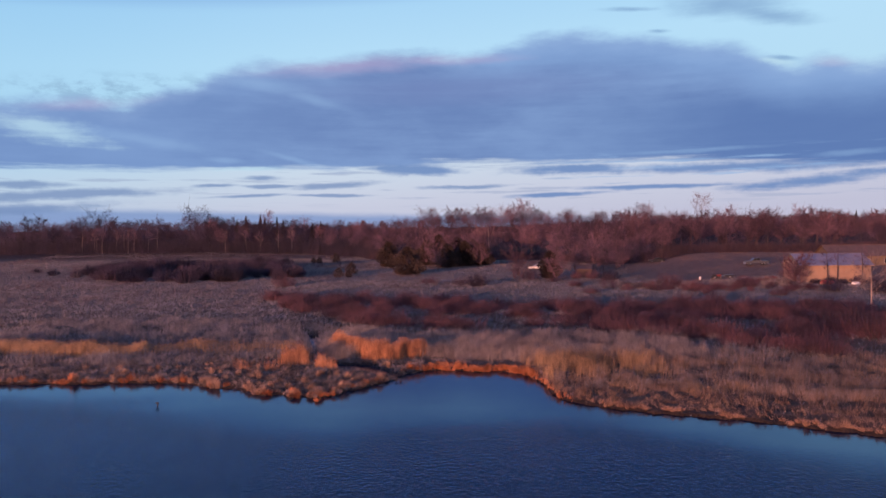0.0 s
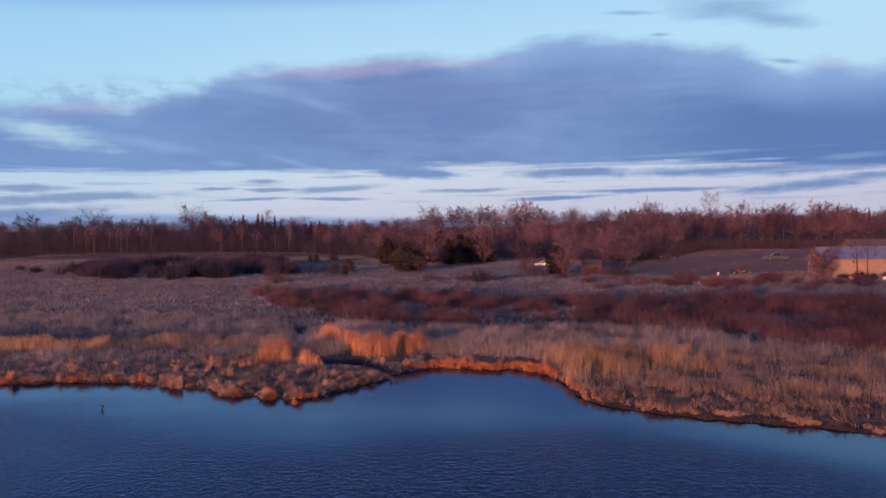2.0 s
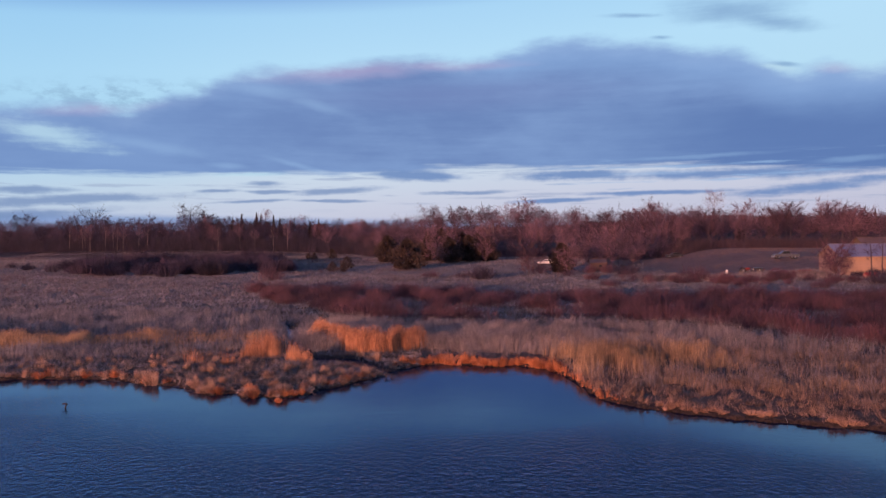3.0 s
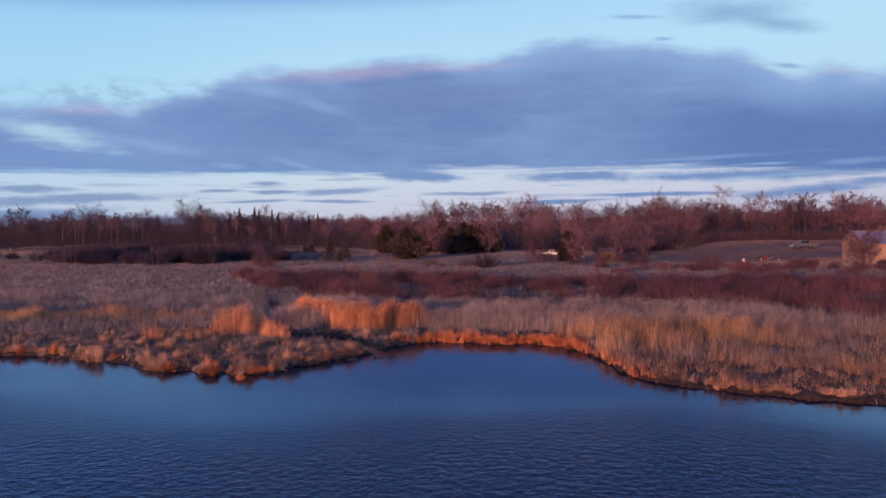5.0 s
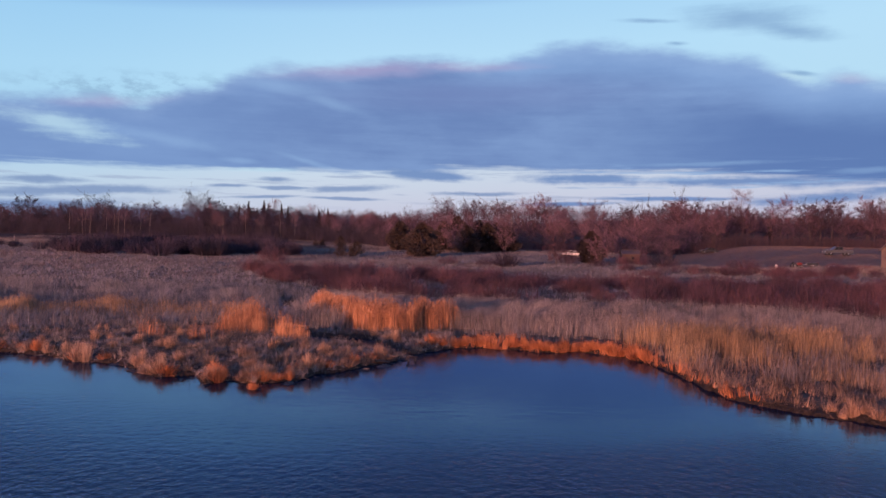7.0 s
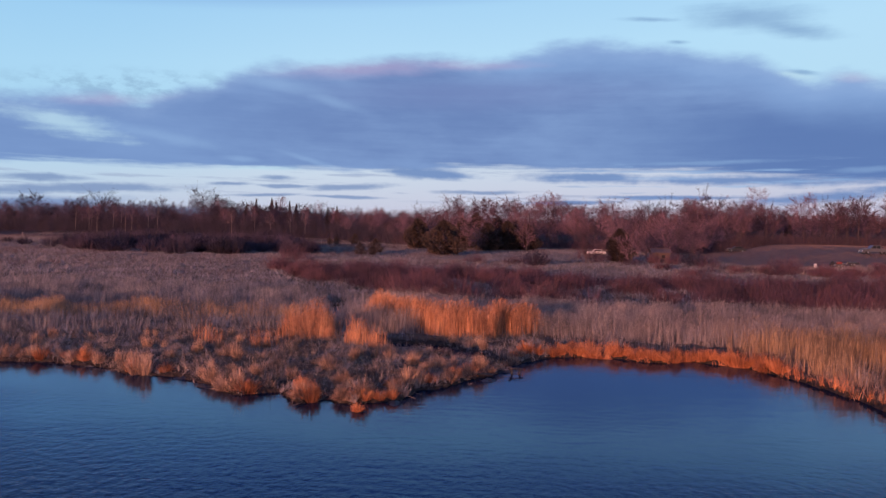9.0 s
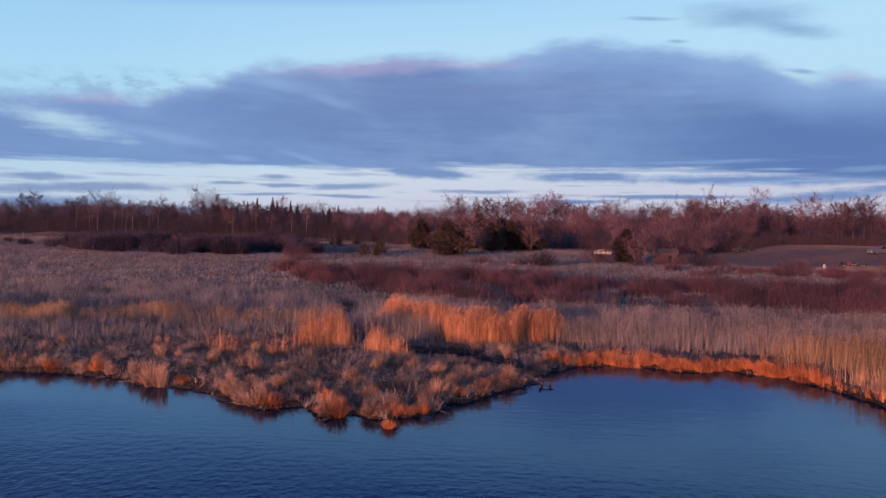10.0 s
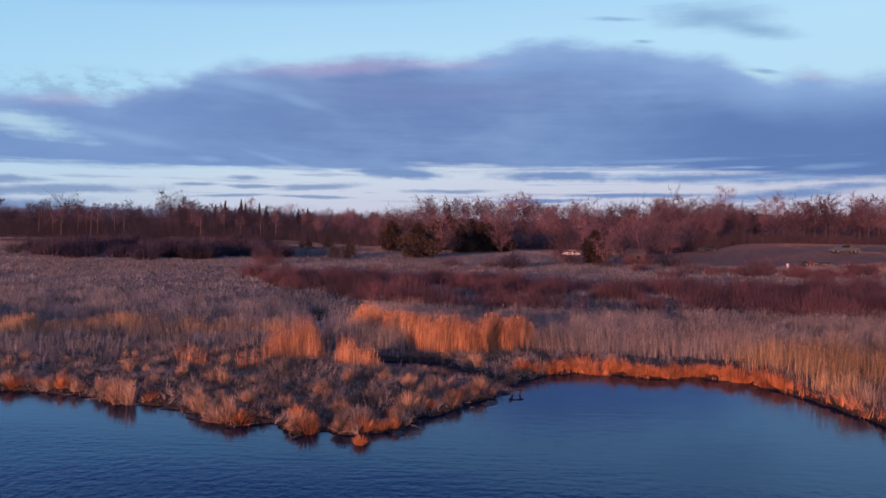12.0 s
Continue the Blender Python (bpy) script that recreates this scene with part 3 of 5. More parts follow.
x, y = scatter(760000, -2.5, 46, 36, 88, right_mask, 0)
gold = oval(x, y, 11.5, 68.5, 8.0, 7.5) * smooth(6.0, 9.0, x) + 0.35 * (lattice(x, y, 3.0, 42) > 0.62) * smooth(7, 12, x)
tall = rng.random(len(x)) < gold
grey = ~tall & (rng.random(len(x)) < 0.85 - 0.5 * smooth(5, 12, x))
low = ~tall & ~grey
bed("reed_bed", x[tall], y[tall], 0.95, 1.5, 0.022, M_GOLD, "golden standing reeds along the lake edge", 0.11, 0.12, heads=0.2, even=0.5, full=lambda x, y: 1.5 * oval(x, y, 11.5, 68.5, 8.0, 7.5) + 0.2)
bed("reed_bed", x[low], y[low], 0.4, 0.95, 0.026, M_SHORE, "low rusty-brown sedge covering the marsh shore", 0.32, 0.08, full=lambda x, y: 0.3 + 0.7 * smooth(2.0, 12.0, y - shore_y(x)))
bed("reed_bed", x[grey], y[grey], 0.55, 1.1, 0.022, M_TAN, "tan dry reeds covering the marsh shore", 0.2, 0.10, full=lambda x, y: 0.1 + 0.9 * smooth(0.5, 7.0, y - shore_y(x)))


# grey cattails behind the reeds
def cattail_mask(x, y):
    m = smooth(72, 76, y + 0.25 * np.abs(x + 6)) * (1 - smooth(-4, 4, y - np.interp(x, [-60, -30, -18, -8, 30], [108, 108, 98, 86, 84]))) * (1 - smooth(26, 40, x)) * in_fan(x, y)
    return m * (0.25 + 0.75 * smooth(0.3, 0.6, lattice(x, y, 1.7, 45))) * on_land(x, y)


x, y = scatter(190000, -62, 42, 68, 108, cattail_mask)
bed("cattail_stand", x, y, 0.6, 1.15, 0.036, M_SEDGE, "grey withered cattails with pale heads", 0.32, 0.12, "cattails", True)


x, y = scatter(330000, -16, 26, 70, 104, lambda x, y: cattail_mask(x, y) * (1 - smooth(88, 98, y)) * smooth(-16, -9, x), 0)
bed("cattail_stand", x, y, 1.05, 1.6, 0.024, M_CATTAIL, "tall pale grey cattails between reeds and shrubs", 0.14, 0.11, "cattails", even=0.5, heads=0.35)


# low sedge over the whole marsh
def sedge_mask(x, y):
    near = 1 - 0.75 * smooth(75, 130, y)
    return (0.25 + 0.75 * smooth(0.3, 0.65, lattice(x, y, 1.1, 51))) * near * on_land(x, y, 0.25) * in_fan(x, y) * (1 - 0.6 * smooth(-2.4, -0.8, x) * (1 - smooth(70, 90, y))) * (1 - 0.85 * (1 - smooth(6, 12, y - shore_y(x))) * smooth(-30, -22, x))


x, y = scatter(430000, -95, 95, 38, 135, sedge_mask)
near = y < 84
xm, ym = scatter(280000, -120, 110, 86, 182, lambda x, y: (0.45 + 0.55 * lattice(x, y, 3, 59)) * in_fan(x, y) * (1 - smooth(40, 48, x) * smooth(165, 172, y)))
bed("marsh_grass", xm, ym, 0.25, 0.6, 0.065, M_MAT, "matted grey-brown grass of the wet meadow", 0.8, 0.0, "grass", True)
bed("sedge_meadow", x[near], y[near], 0.3, 0.85, 0.026, M_SEDGE, "low grey-brown sedge on wet ground", 0.4, 0.0, "sedge", True)
bed("sedge_meadow", x[~near], y[~near], 0.35, 0.8, 0.06, M_MAT, "grey-brown sedge meadow in the marsh", 0.55, 0.0, "sedge", True)

x, y = scatter(420000, -190, 150, 128, 345, lambda x, y: (0.35 + 0.65 * lattice(x, y, 5, 55)) * in_fan(x, y) * (1 - smooth(40, 48, x) * smooth(165, 172, y)) * (y < wood_edge(x) + 5))
bed("meadow_grass", x, y, 0.2, 0.65, 0.09, M_MEADOW, "short pale dry grass of the upland field", 0.4, 0.0, "grass", True)
x, y = scatter(150000, 38, 150, 160, 275, lambda x, y: in_fan(x, y) * smooth(40, 46, x) * (y < wood_edge(x) + 5))
bed("lawn_grass", x, y, 0.06, 0.16, 0.06, M_LAWN, "mown brownish winter lawn", 0.7, 0.0, "grass", True)


# dark tussocks and low brush in streaks over the field
x, y = scatter(90000, -190, 40, 122, 335, lambda x, y: smooth(0.52, 0.72, lattice(x * 0.35, y, 3.0, 81) * 0.6 + 0.4 * lattice(x, y, 14, 82)) * in_fan(x, y) * (y < wood_edge(x)))
bed("field_brush", x, y, 0.4, 1.0, 0.09, M_DARKTWIG, "dark low brush and tussocks in the dry field", 0.4, 0.0, "brush", True)

# flattened straw on the point
x, y = scatter(170000, -46, -3, 53, 76, lambda x, y: on_land(x, y, 0.3) * (0.25 + 0.75 * smooth(0.3, 0.6, lattice(x, y, 0.8, 57))) * (1 - smooth(10, 17, y - shore_y(x))))
bed("flattened_straw", x, y, 0.18, 0.52, 0.026, M_STRAW, "bent and flattened grey straw on the muddy point", 0.7, 0.0, "sedge", True)


# tufts on the point and along the water's edge, each a thing
def tuft_mesh(name, count, spread_r, low, high, droop, material=None):
    """A fan of dry blades from one root, the outer ones arching over."""
    a, r = rng.uniform(0, 6.283, count), np.sqrt(rng.random(count)) * spread_r
    base = np.stack((np.cos(a) * r * 0.6, np.sin(a) * r * 0.6, np.full(count, -0.15)), 1)
    h = rng.uniform(low, high, count) * (1.15 - 0.35 * (r / spread_r))
    out = droop * (0.15 + 0.85 * r / spread_r) * rng.uniform(0.4, 1.1, count)
    tip = base + np.stack((np.cos(a) * out * h, np.sin(a) * out * h, h * (1.05 - out * 0.6)), 1)
    tip += rng.normal(0, 0.05, (count, 3))
    half = count // 2
    return quick_mesh(name, *join_arrays((blade_arrays(base[:half], tip[:half], 0.015 * rng.uniform(0.5, 1.6, half), 0.14),
                                          spike_arrays(base[half:], tip[half:], 0.016 * rng.uniform(0.5, 1.6, count - half)))), material or M_TUFT)


tuft_meshes = [tuft_mesh("sedge_tuft", int(c), r, lo, hi, dr) for c, r, lo, hi, dr in
               ((420, 0.40, 0.3, 0.75, 0.8), (380, 0.32, 0.35, 0.85, 0.6), (440, 0.50, 0.25, 0.65, 0.95), (340, 0.26, 0.35, 1.0, 0.45), (420, 0.44, 0.25, 0.6, 1.1))]


rust_meshes = [tuft_mesh("sedge_tuft", c, r, lo, hi, dr, M_RUST) for c, r, lo, hi, dr in
               ((460, 0.4, 0.3, 0.75, 0.75), (420, 0.34, 0.3, 0.85, 0.6), (480, 0.5, 0.25, 0.65, 0.95))]


def add_tuft(x, y, size, label, group, tuft_meshes=tuft_meshes):
    ob = new("sedge_tuft", tuft_meshes[int(rng.integers(len(tuft_meshes)))])
    ob.location = (x, y, float(ground_z(x, y)) + 0.02)
    ob.rotation_euler = (0, 0, rng.uniform(0, 6.283))
    ob.scale = (size, size, size * rng.uniform(0.85, 1.15))
    return tagged(ob, label, "grass tuft", group)


xs = -41.0
while xs < 33.0:
    d = rng.uniform(0.15, 0.6) if -2 < xs < 9.2 else rng.uniform(0.4, 1.0)
    slope = float(np.interp(xs + 0.3, SX, SY) - np.interp(xs - 0.3, SX, SY)) / 0.6
    run = math.sqrt(1 + slope * slope)
    tx, yy = xs - slope / run * d, float(shore_y(xs)) + d / run
    size = rng.uniform(0.6, 1.15) * (0.95 if -2 < xs < 9.2 else 1.0 if xs < -2 else 0.8)
    if float(lattice(xs, 2.2, 1.7, 61)) > (0.27 if -2 < xs < 9.2 else 0.5 if xs > 9 else 0.33):
        add_tuft(tx, yy, size, "drooping orange sedge tuft at the water's edge", "tufts along the water", rust_meshes if (-2 < xs < 9.2) or rng.random() < (0.0 if xs > 9 else 0.4) else tuft_meshes)
    steep = abs(float(np.interp(xs + 0.4, SX, SY) - np.interp(xs, SX, SY)))
    xs += (0.34 if -2 < xs < 9.2 else 0.48) / math.sqrt(1 + (steep / 0.4) ** 2)
x, y = scatter(1500, -36, -4, 55, 70, lambda x, y: on_land(x, y, 0.5) * (lattice(x, y, 1.6, 62) > 0.42) * (y < 71 - 0.2 * np.abs(x + 12)) * 0.5)
for px, py in zip(x[:160], y[:160]):
    add_tuft(px, py, rng.uniform(0.45, 1.0), "brown-orange sedge tuft on the muddy point", "tufts on the point")


def bank_mask(x, y):
    d = y - shore_y(x)
    return smooth(0.05, 0.25, d) * (1 - smooth(0.9, 1.9, d + (lattice(x, y, 1.3, 66) - 0.5) * 1.2)) * smooth(-2.6, -1.8, x) * (1 - smooth(8.6, 10.5, x)) * (0.35 + 0.65 * smooth(0.22, 0.4, lattice(x, x * 0 + 7.0, 1.9, 67)))


x, y = scatter(120000, -3, 17, 46, 70, bank_mask)
bed("shore_sedge", x, y, 0.42, 0.78, 0.022, M_RUST, "dense rusty-orange sedge banked along the bay", 0.25, 0.0, "sedge", full=lambda x, y: 1.4 * bank_mask(x, y))


def strip_mask(x, y):
    d = y - shore_y(x)
    return smooth(0.4, 1.0, d) * (1 - smooth(5, 12, d)) * (0.12 + 0.88 * smooth(0.4, 0.6, lattice(x, y, 0.9, 64))) * smooth(7.5, 9, x)


x, y = scatter(200000, 7, 42, 33, 70, strip_mask)
bed("shore_sedge", x, y, 0.25, 0.7, 0.026, M_SHORE, "matted brown-orange sedge by the water", 0.5, 0.0, "sedge")


# ---------------------------------------------------------------- shrubs
def shrub_mesh(name, material, stems, radius, height, spray=3, width=0.03):
    a, f = rng.uniform(0, 6.283, stems), np.sqrt(rng.random(stems))
    base = np.stack((np.cos(a) * f * radius * 0.45, np.sin(a) * f * radius * 0.45, np.full(stems, -0.1)), 1)
    h = height * rng.uniform(0.5, 1.1, stems) * np.sqrt(1 - 0.82 * f * f)
    out = f * radius * rng.uniform(0.35, 0.75, stems)
    tip = base + np.stack((np.cos(a) * out, np.sin(a) * out, h), 1)
    parts = [blade_arrays(base, tip, width * rng.uniform(0.7, 1.4, stems), 0.02)]
    for k in range(spray):
        f = rng.uniform(0.35, 0.9, stems)[:, None]
        b = base + (tip - base) * f
        t = b + rng.normal(0, 1, (stems, 3)) * np.array((0.22, 0.22, 0.1)) * height * 0.5 + np.array((0, 0, 0.22 * height))
        parts.append(spike_arrays(b, t, width * 0.9))
    return quick_mesh(name, *join_arrays(parts), material)


red_meshes = [shrub_mesh("dogwood_shrub", M_TWIG, 170, 2.0, h, 5, 0.020) for h in (1.7, 2.1, 2.5)]
dark_meshes = [shrub_mesh("willow_shrub", M_PURPLE, 190, 2.6, h, 4, 0.05) for h in (2.6, 3.2)]


def add_shrub(meshes, x, y, size, name, label, group):
    ob = new(name, meshes[int(rng.integers(len(meshes)))])
    ob.location = (x, y, float(ground_z(x, y)))
    ob.rotation_euler = (0, 0, rng.uniform(0, 6.283))
    ob.scale = (size * rng.uniform(0.9, 1.3), size * rng.uniform(0.9, 1.2), size)
    return tagged(ob, label, "shrub", group)


def red_band(x, y):
    first = np.interp(x, [-40, -36, -25, -12, 0, 14, 30, 45, 62], [142, 134, 114, 98, 92, 95, 78, 64, 66])
    last = np.interp(x, [-40, -25, 0, 30, 62], [140, 136, 131, 124, 122])
    c, w = (first + last) / 2, np.maximum((last - first) / 2, 0.1)
    return (1 - smooth(0.88, 1.04, np.abs(y - c) / w)) * (0.06 + 0.94 * (lattice(x, y, 9, 71) > 0.42)) * in_fan(x, y, 3) * (1 - 0.85 * np.exp(-((x - 14.5) / 3.5) ** 2))


x, y = scatter(1000, -40, 64, 60, 142, red_band)
for px, py in zip(x[:290], y[:290]):
    add_shrub(red_meshes, px, py, rng.uniform(0.85, 1.35), "dogwood_shrub", "leafless red-stemmed shrub in the marsh", "red shrub thicket")
x, y = scatter(300000, -42, 66, 60, 142, lambda x, y: red_band(x, y) * (0.06 + 0.94 * smooth(0.36, 0.6, lattice(x, y, 4.5, 72))))
bed("shrub_thicket", x, y, 0.6, 1.9, 0.035, M_TWIG, "dense red-stemmed thicket across the marsh", 0.22, 0.0, "shrubs", True)
x, y = scatter(760, -114, -42, 172, 252, lambda x, y: (1 - smooth(0.75, 1.15, np.hypot((x + 78 + 0.45 * (y - 205)) / 30, (y - 205) / 26))) * (0.08 + 0.92 * (lattice(x, y, 9, 74) > 0.42)))
for px, py in zip(x[:210], y[:210]):
    add_shrub(dark_meshes, px, py, rng.uniform(0.9, 1.5), "willow_shrub", "dark leafless willow shrub in the dry field", "dark thicket in the field")


# ---------------------------------------------------------------- trees
def tree_arrays(height, spread_r, trunk_r, limbs, twigs, seed, clear_stem=0.3, twig_w=0.05):
    """Trunk with limbs, and a crown of fine twigs, both about the foot of the tree."""
    r = np.random.default_rng(seed)
    wood, ends = [], []
    bend = r.normal(0, 0.03 * height, 2)
    trunk = [np.array((bend[0] * f * f, bend[1] * f * f, height * 0.92 * f - 0.3 * (f == 0))) for f in (0, 0.25, 0.5, 0.75, 1)]
    wood.append(tube_arrays(trunk, [trunk_r * 1.25, trunk_r, trunk_r * 0.75, trunk_r * 0.45, trunk_r * 0.12], 6))
    for k in range(limbs):
        f = clear_stem + (0.95 - clear_stem) * (k + r.random()) / limbs
        p = np.array([np.interp(f, (0, 0.25, 0.5, 0.75, 1), [q[i] for q in trunk]) for i in range(3)])
        a = k * 2.4 + r.normal(0, 0.5)
        reach = spread_r * (1.1 - 0.6 * abs(f - 0.55) / 0.45) * r.uniform(0.7, 1.1)
        rise = reach * r.uniform(0.5, 1.1)
        q = p + np.array((math.cos(a) * reach, math.sin(a) * reach, rise))
        m = p + (q - p) * 0.5 + np.array((0, 0, -0.08 * reach))
        wood.append(tube_arrays([p, m, q], [trunk_r * 0.26 * (1.1 - f), trunk_r * 0.15 * (1.1 - f), 0.012], 4))
        for j in range(4):
            s = m + (q - m) * r.uniform(-0.3, 1.0)
            e = s + r.normal(0, 0.45, 3) * reach * 0.6 + np.array((math.cos(a), math.sin(a), 1.0)) * reach * 0.28
            wood.append(tube_arrays([s, e], [0.024, 0.010], 3))
            ends.append((s, e))
        ends.append((m, q))
    ends.append((trunk[3], trunk[4]))
    S, E = np.array([s for s, _ in ends]), np.array([e for _, e in ends])
    n1 = twigs * 3 // 5
    pick = r.integers(len(ends), size=n1)
    b1 = S[pick] + (E[pick] - S[pick]) * r.random((n1, 1))
    d1 = E[pick] - S[pick]
    d1 = d1 / (np.linalg.norm(d1, axis=1, keepdims=True) + 1e-6)
    n2 = twigs - n1
    d2 = r.normal(0, 1, (n2, 3))
    d2 /= np.linalg.norm(d2, axis=1, keepdims=True)
    mid, half = height * (0.52 + 0.42 * clear_stem), height * (0.46 - 0.36 * clear_stem)
    lumpy = 1 + 0.18 * np.sin(d2[:, :1] * 5 + seed) + 0.14 * np.sin(d2[:, 1:2] * 6 + d2[:, 2:] * 5 + seed)
    b2 = np.array((bend[0] * 0.4, bend[1] * 0.4, mid)) + d2 * np.array((spread_r, spread_r, half)) * lumpy * np.sqrt(r.random((n2, 1))) * 0.92
    b, d = np.concatenate((b1, b2)), np.concatenate((d1, d2))
    t = b + (d * 0.6 + r.normal(0, 0.45, (twigs, 3)) + np.array((0, 0, 0.4))) * r.uniform(0.4, 1.4, (twigs, 1)) * min(height * 0.075, 1.1)
    return join_arrays(wood), spike_arrays(b, t, twig_w * r.uniform(0.6, 1.3, twigs))


def tree(name, label, group, bark, crown_mat, *args, **kw):
    wood, crown = tree_arrays(*args, **kw)
    base = new(name)
    tagged(base, label, "tree", group)
    mesh_thing("trunk", wood, bark, base)
    mesh_thing("crown", crown, crown_mat, base)
    return base


def cedar_arrays(height, radius, tufts, seed):
    """An evergreen crown of many short dark sprays in an uneven cone."""
    r = np.random.default_rng(seed)
    f = r.random(tufts) ** 1.3
    a = r.uniform(0, 6.283, tufts)
    prof = radius * (1 - f ** 2.2) ** 0.8 * (0.55 + 0.6 * np.sqrt(np.clip(f * 4, 0, 1))) * (0.75 + 0.35 * np.sin(a * 3 + f * 9)) * (0.35 + 0.65 * np.sqrt(r.random(tufts)))
    b = np.stack((np.cos(a) * prof, np.sin(a) * prof, 0.25 + f * height * 0.95), 1)
    d = np.stack((np.cos(a), np.sin(a), r.uniform(-0.2, 1.2, tufts)), 1) + r.normal(0, 0.4, (tufts, 3))
    t = b + d * height * 0.055
    trunk = tube_arrays([(0, 0, -0.2), (0, 0, height * 0.5), (0, 0, height * 0.93)], [height * 0.03, height * 0.02, 0.02], 6)
    return trunk, spike_arrays(b, t, height * 0.045 * r.uniform(0.5, 1.3, tufts))


def cedar(height, radius, seed, label, group, tufts=4200):
    wood, crown = cedar_arrays(height, radius, tufts, seed)
    base = new("cedar_tree")
    tagged(base, label, "evergreen tree", group)
    mesh_thing("trunk", wood, M_BARK, base)
    mesh_thing("crown", crown, M_CEDAR, base)
    return base


oak_label, wood_group = "leafless reddish-brown tree at the wood's edge", "trees of the wood"
# darker, more purple copies of the bare trees, for the wood's west end
dark_trees = [tree("alder_tree", "dark leafless purple-brown tree of the wood", wood_group, M_DARKBARK, M_PURPLE, h, s, 0.16, 13, 4600, 150 + k, cs, 0.048)
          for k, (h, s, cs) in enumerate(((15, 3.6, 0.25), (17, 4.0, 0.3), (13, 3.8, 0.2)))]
protos = [tree("bare_tree", oak_label, wood_group, M_BARK, M_CROWN, h, s, tr, lb, 5000, 100 + k, cs, 0.048)
          for k, (h, s, tr, lb, cs) in enumerate(((15, 4.4, 0.15, 17, 0.25), (17, 4.8, 0.18, 18, 0.3), (13, 4.6, 0.14, 16, 0.2), (18, 4.4, 0.16, 18, 0.35), (12, 4.8, 0.15, 16, 0.15), (16, 5.2, 0.19, 19, 0.25)))]


def skyline(x):
    """Height over the lake that the tallest trees reach on the rise behind."""
    return np.interp(x, [-420, -300, -180, -110, -75, -50, 0, 60, 120, 160, 210, 320], [24.5, 26, 25.0, 22.5, 21, 26, 28.5, 29.5, 27, 23, 22.5, 24])


def put_tree(px, py, n, height):
    """One more of the trees, scaled to the height given."""
    kinds = protos + dark_trees
    size = height / KIND_HEIGHT[n]
    m = pose(px, py, float(ground_z(px, py)), 0, 0, float(rng.uniform(0, 360)))
    if n not in used:
        used.add(n)
        ob = kinds[n]
        ob.matrix_basis = m
    else:
        ob = copy_thing(kinds[n], m)
    wide = size * float(rng.uniform(0.95, 1.25))
    ob.scale = (wide, wide, size)


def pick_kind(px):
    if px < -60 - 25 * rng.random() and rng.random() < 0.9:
        return len(protos) + int(rng.integers(len(dark_trees)))
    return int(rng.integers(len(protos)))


KIND_HEIGHT = [15, 17, 13, 18, 12, 16, 15, 17, 13]
placed, tries, used = [], 0, set()
while len(placed) < 175 and tries < 6000:
    tries += 1
    px = float(rng.uniform(-225, 215))
    py = float(wood_edge(px)) + float(rng.random() ** 1.4 * 70)
    if all((px - a) ** 2 + (py - b) ** 2 > 20 for a, b in placed):
        placed.append((px, py))
for px, py in placed:
    reach = float(np.interp(px, [-220, -80, -45, -20, 5, 25, 60, 110, 200], [10.5, 10.5, 9.5, 9.5, 11.0, 13.5, 14.0, 13.5, 12.0]))
    put_tree(px, py, pick_kind(px), reach * float(rng.uniform(0.75, 1.12)))
# the crest of the rise
ridge, tries = [], 0
while len(ridge) < 125 and tries < 6000:
    tries += 1
    px = float(rng.uniform(-340, 300))
    py = float(rng.uniform(400, 530)) - 45 * float(smooth(80, 160, px))
    if all((px - a) ** 2 + ((py - b) * 0.4) ** 2 > 7 for a, b in ridge):
        ridge.append((px, py))
for px, py in ridge:
    lift = float(skyline(px * 480 / py)) - float(ground_z(px, py))
    put_tree(px, py, pick_kind(px * 0.62), lift * float(rng.uniform(0.7, 1.04)))


# the wood goes on over the rise, too deep to count
def far_wood(x0, x1, n):
    """Twigs gathered into rounded crowns, row behind row."""
    trees = n // 150
    cx = rng.uniform(x0, x1, trees)
    cy = wood_edge(cx) + 10 + rng.random(trees) * 250
    cz = ground_z(cx, cy)
    full = np.clip((skyline(cx * 480 / cy) - cz) * rng.uniform(0.5, 0.78, trees), 5.0, 15.0)
    full = np.where(cy < wood_edge(cx) + 90, np.minimum(full, 10.0 - 2.5 * (cx < -60)), full)
    k = rng.integers(trees, size=n)
    d = rng.normal(0, 1, (n, 3))
    d /= np.linalg.norm(d, axis=1, keepdims=True)
    r = rng.random(n)[:, None] ** 0.45
    b = np.stack((cx[k], cy[k], cz[k] + full[k] * 0.58), 1) + d * r * np.stack((full[k] * 0.30, full[k] * 0.30, full[k] * 0.42), 1)
    t = b + (d * 0.7 + rng.normal(0, 0.4, (n, 3)) + np.array((0, 0, 0.5))) * rng.uniform(0.5, 1.6, (n, 1))
    return spike_arrays(b, t, 0.15 * rng.uniform(0.4, 1.3, n))


mesh_thing("far_wood", far_wood(-80, 420, 150000), M_CROWN, None, "bare woodland running back over the rise", "woodland", "stuff")
mesh_thing("far_wood", far_wood(-480, -80, 110000), M_PURPLE, None, "dark purple woodland running back over the rise", "woodland", "stuff")

# undergrowth on the rise
n = 70000
x, y = rng.uniform(-420, 380, n), rng.uniform(375, 560, n)
bed("brush", x[x > -75], y[x > -75], 2.0, 6.5, 0.16, M_CROWN, "leafless undergrowth covering the wooded rise", 0.4, 0.0, "brush", True)
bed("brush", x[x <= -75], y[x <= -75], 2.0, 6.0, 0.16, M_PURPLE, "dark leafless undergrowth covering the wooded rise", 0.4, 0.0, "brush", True)

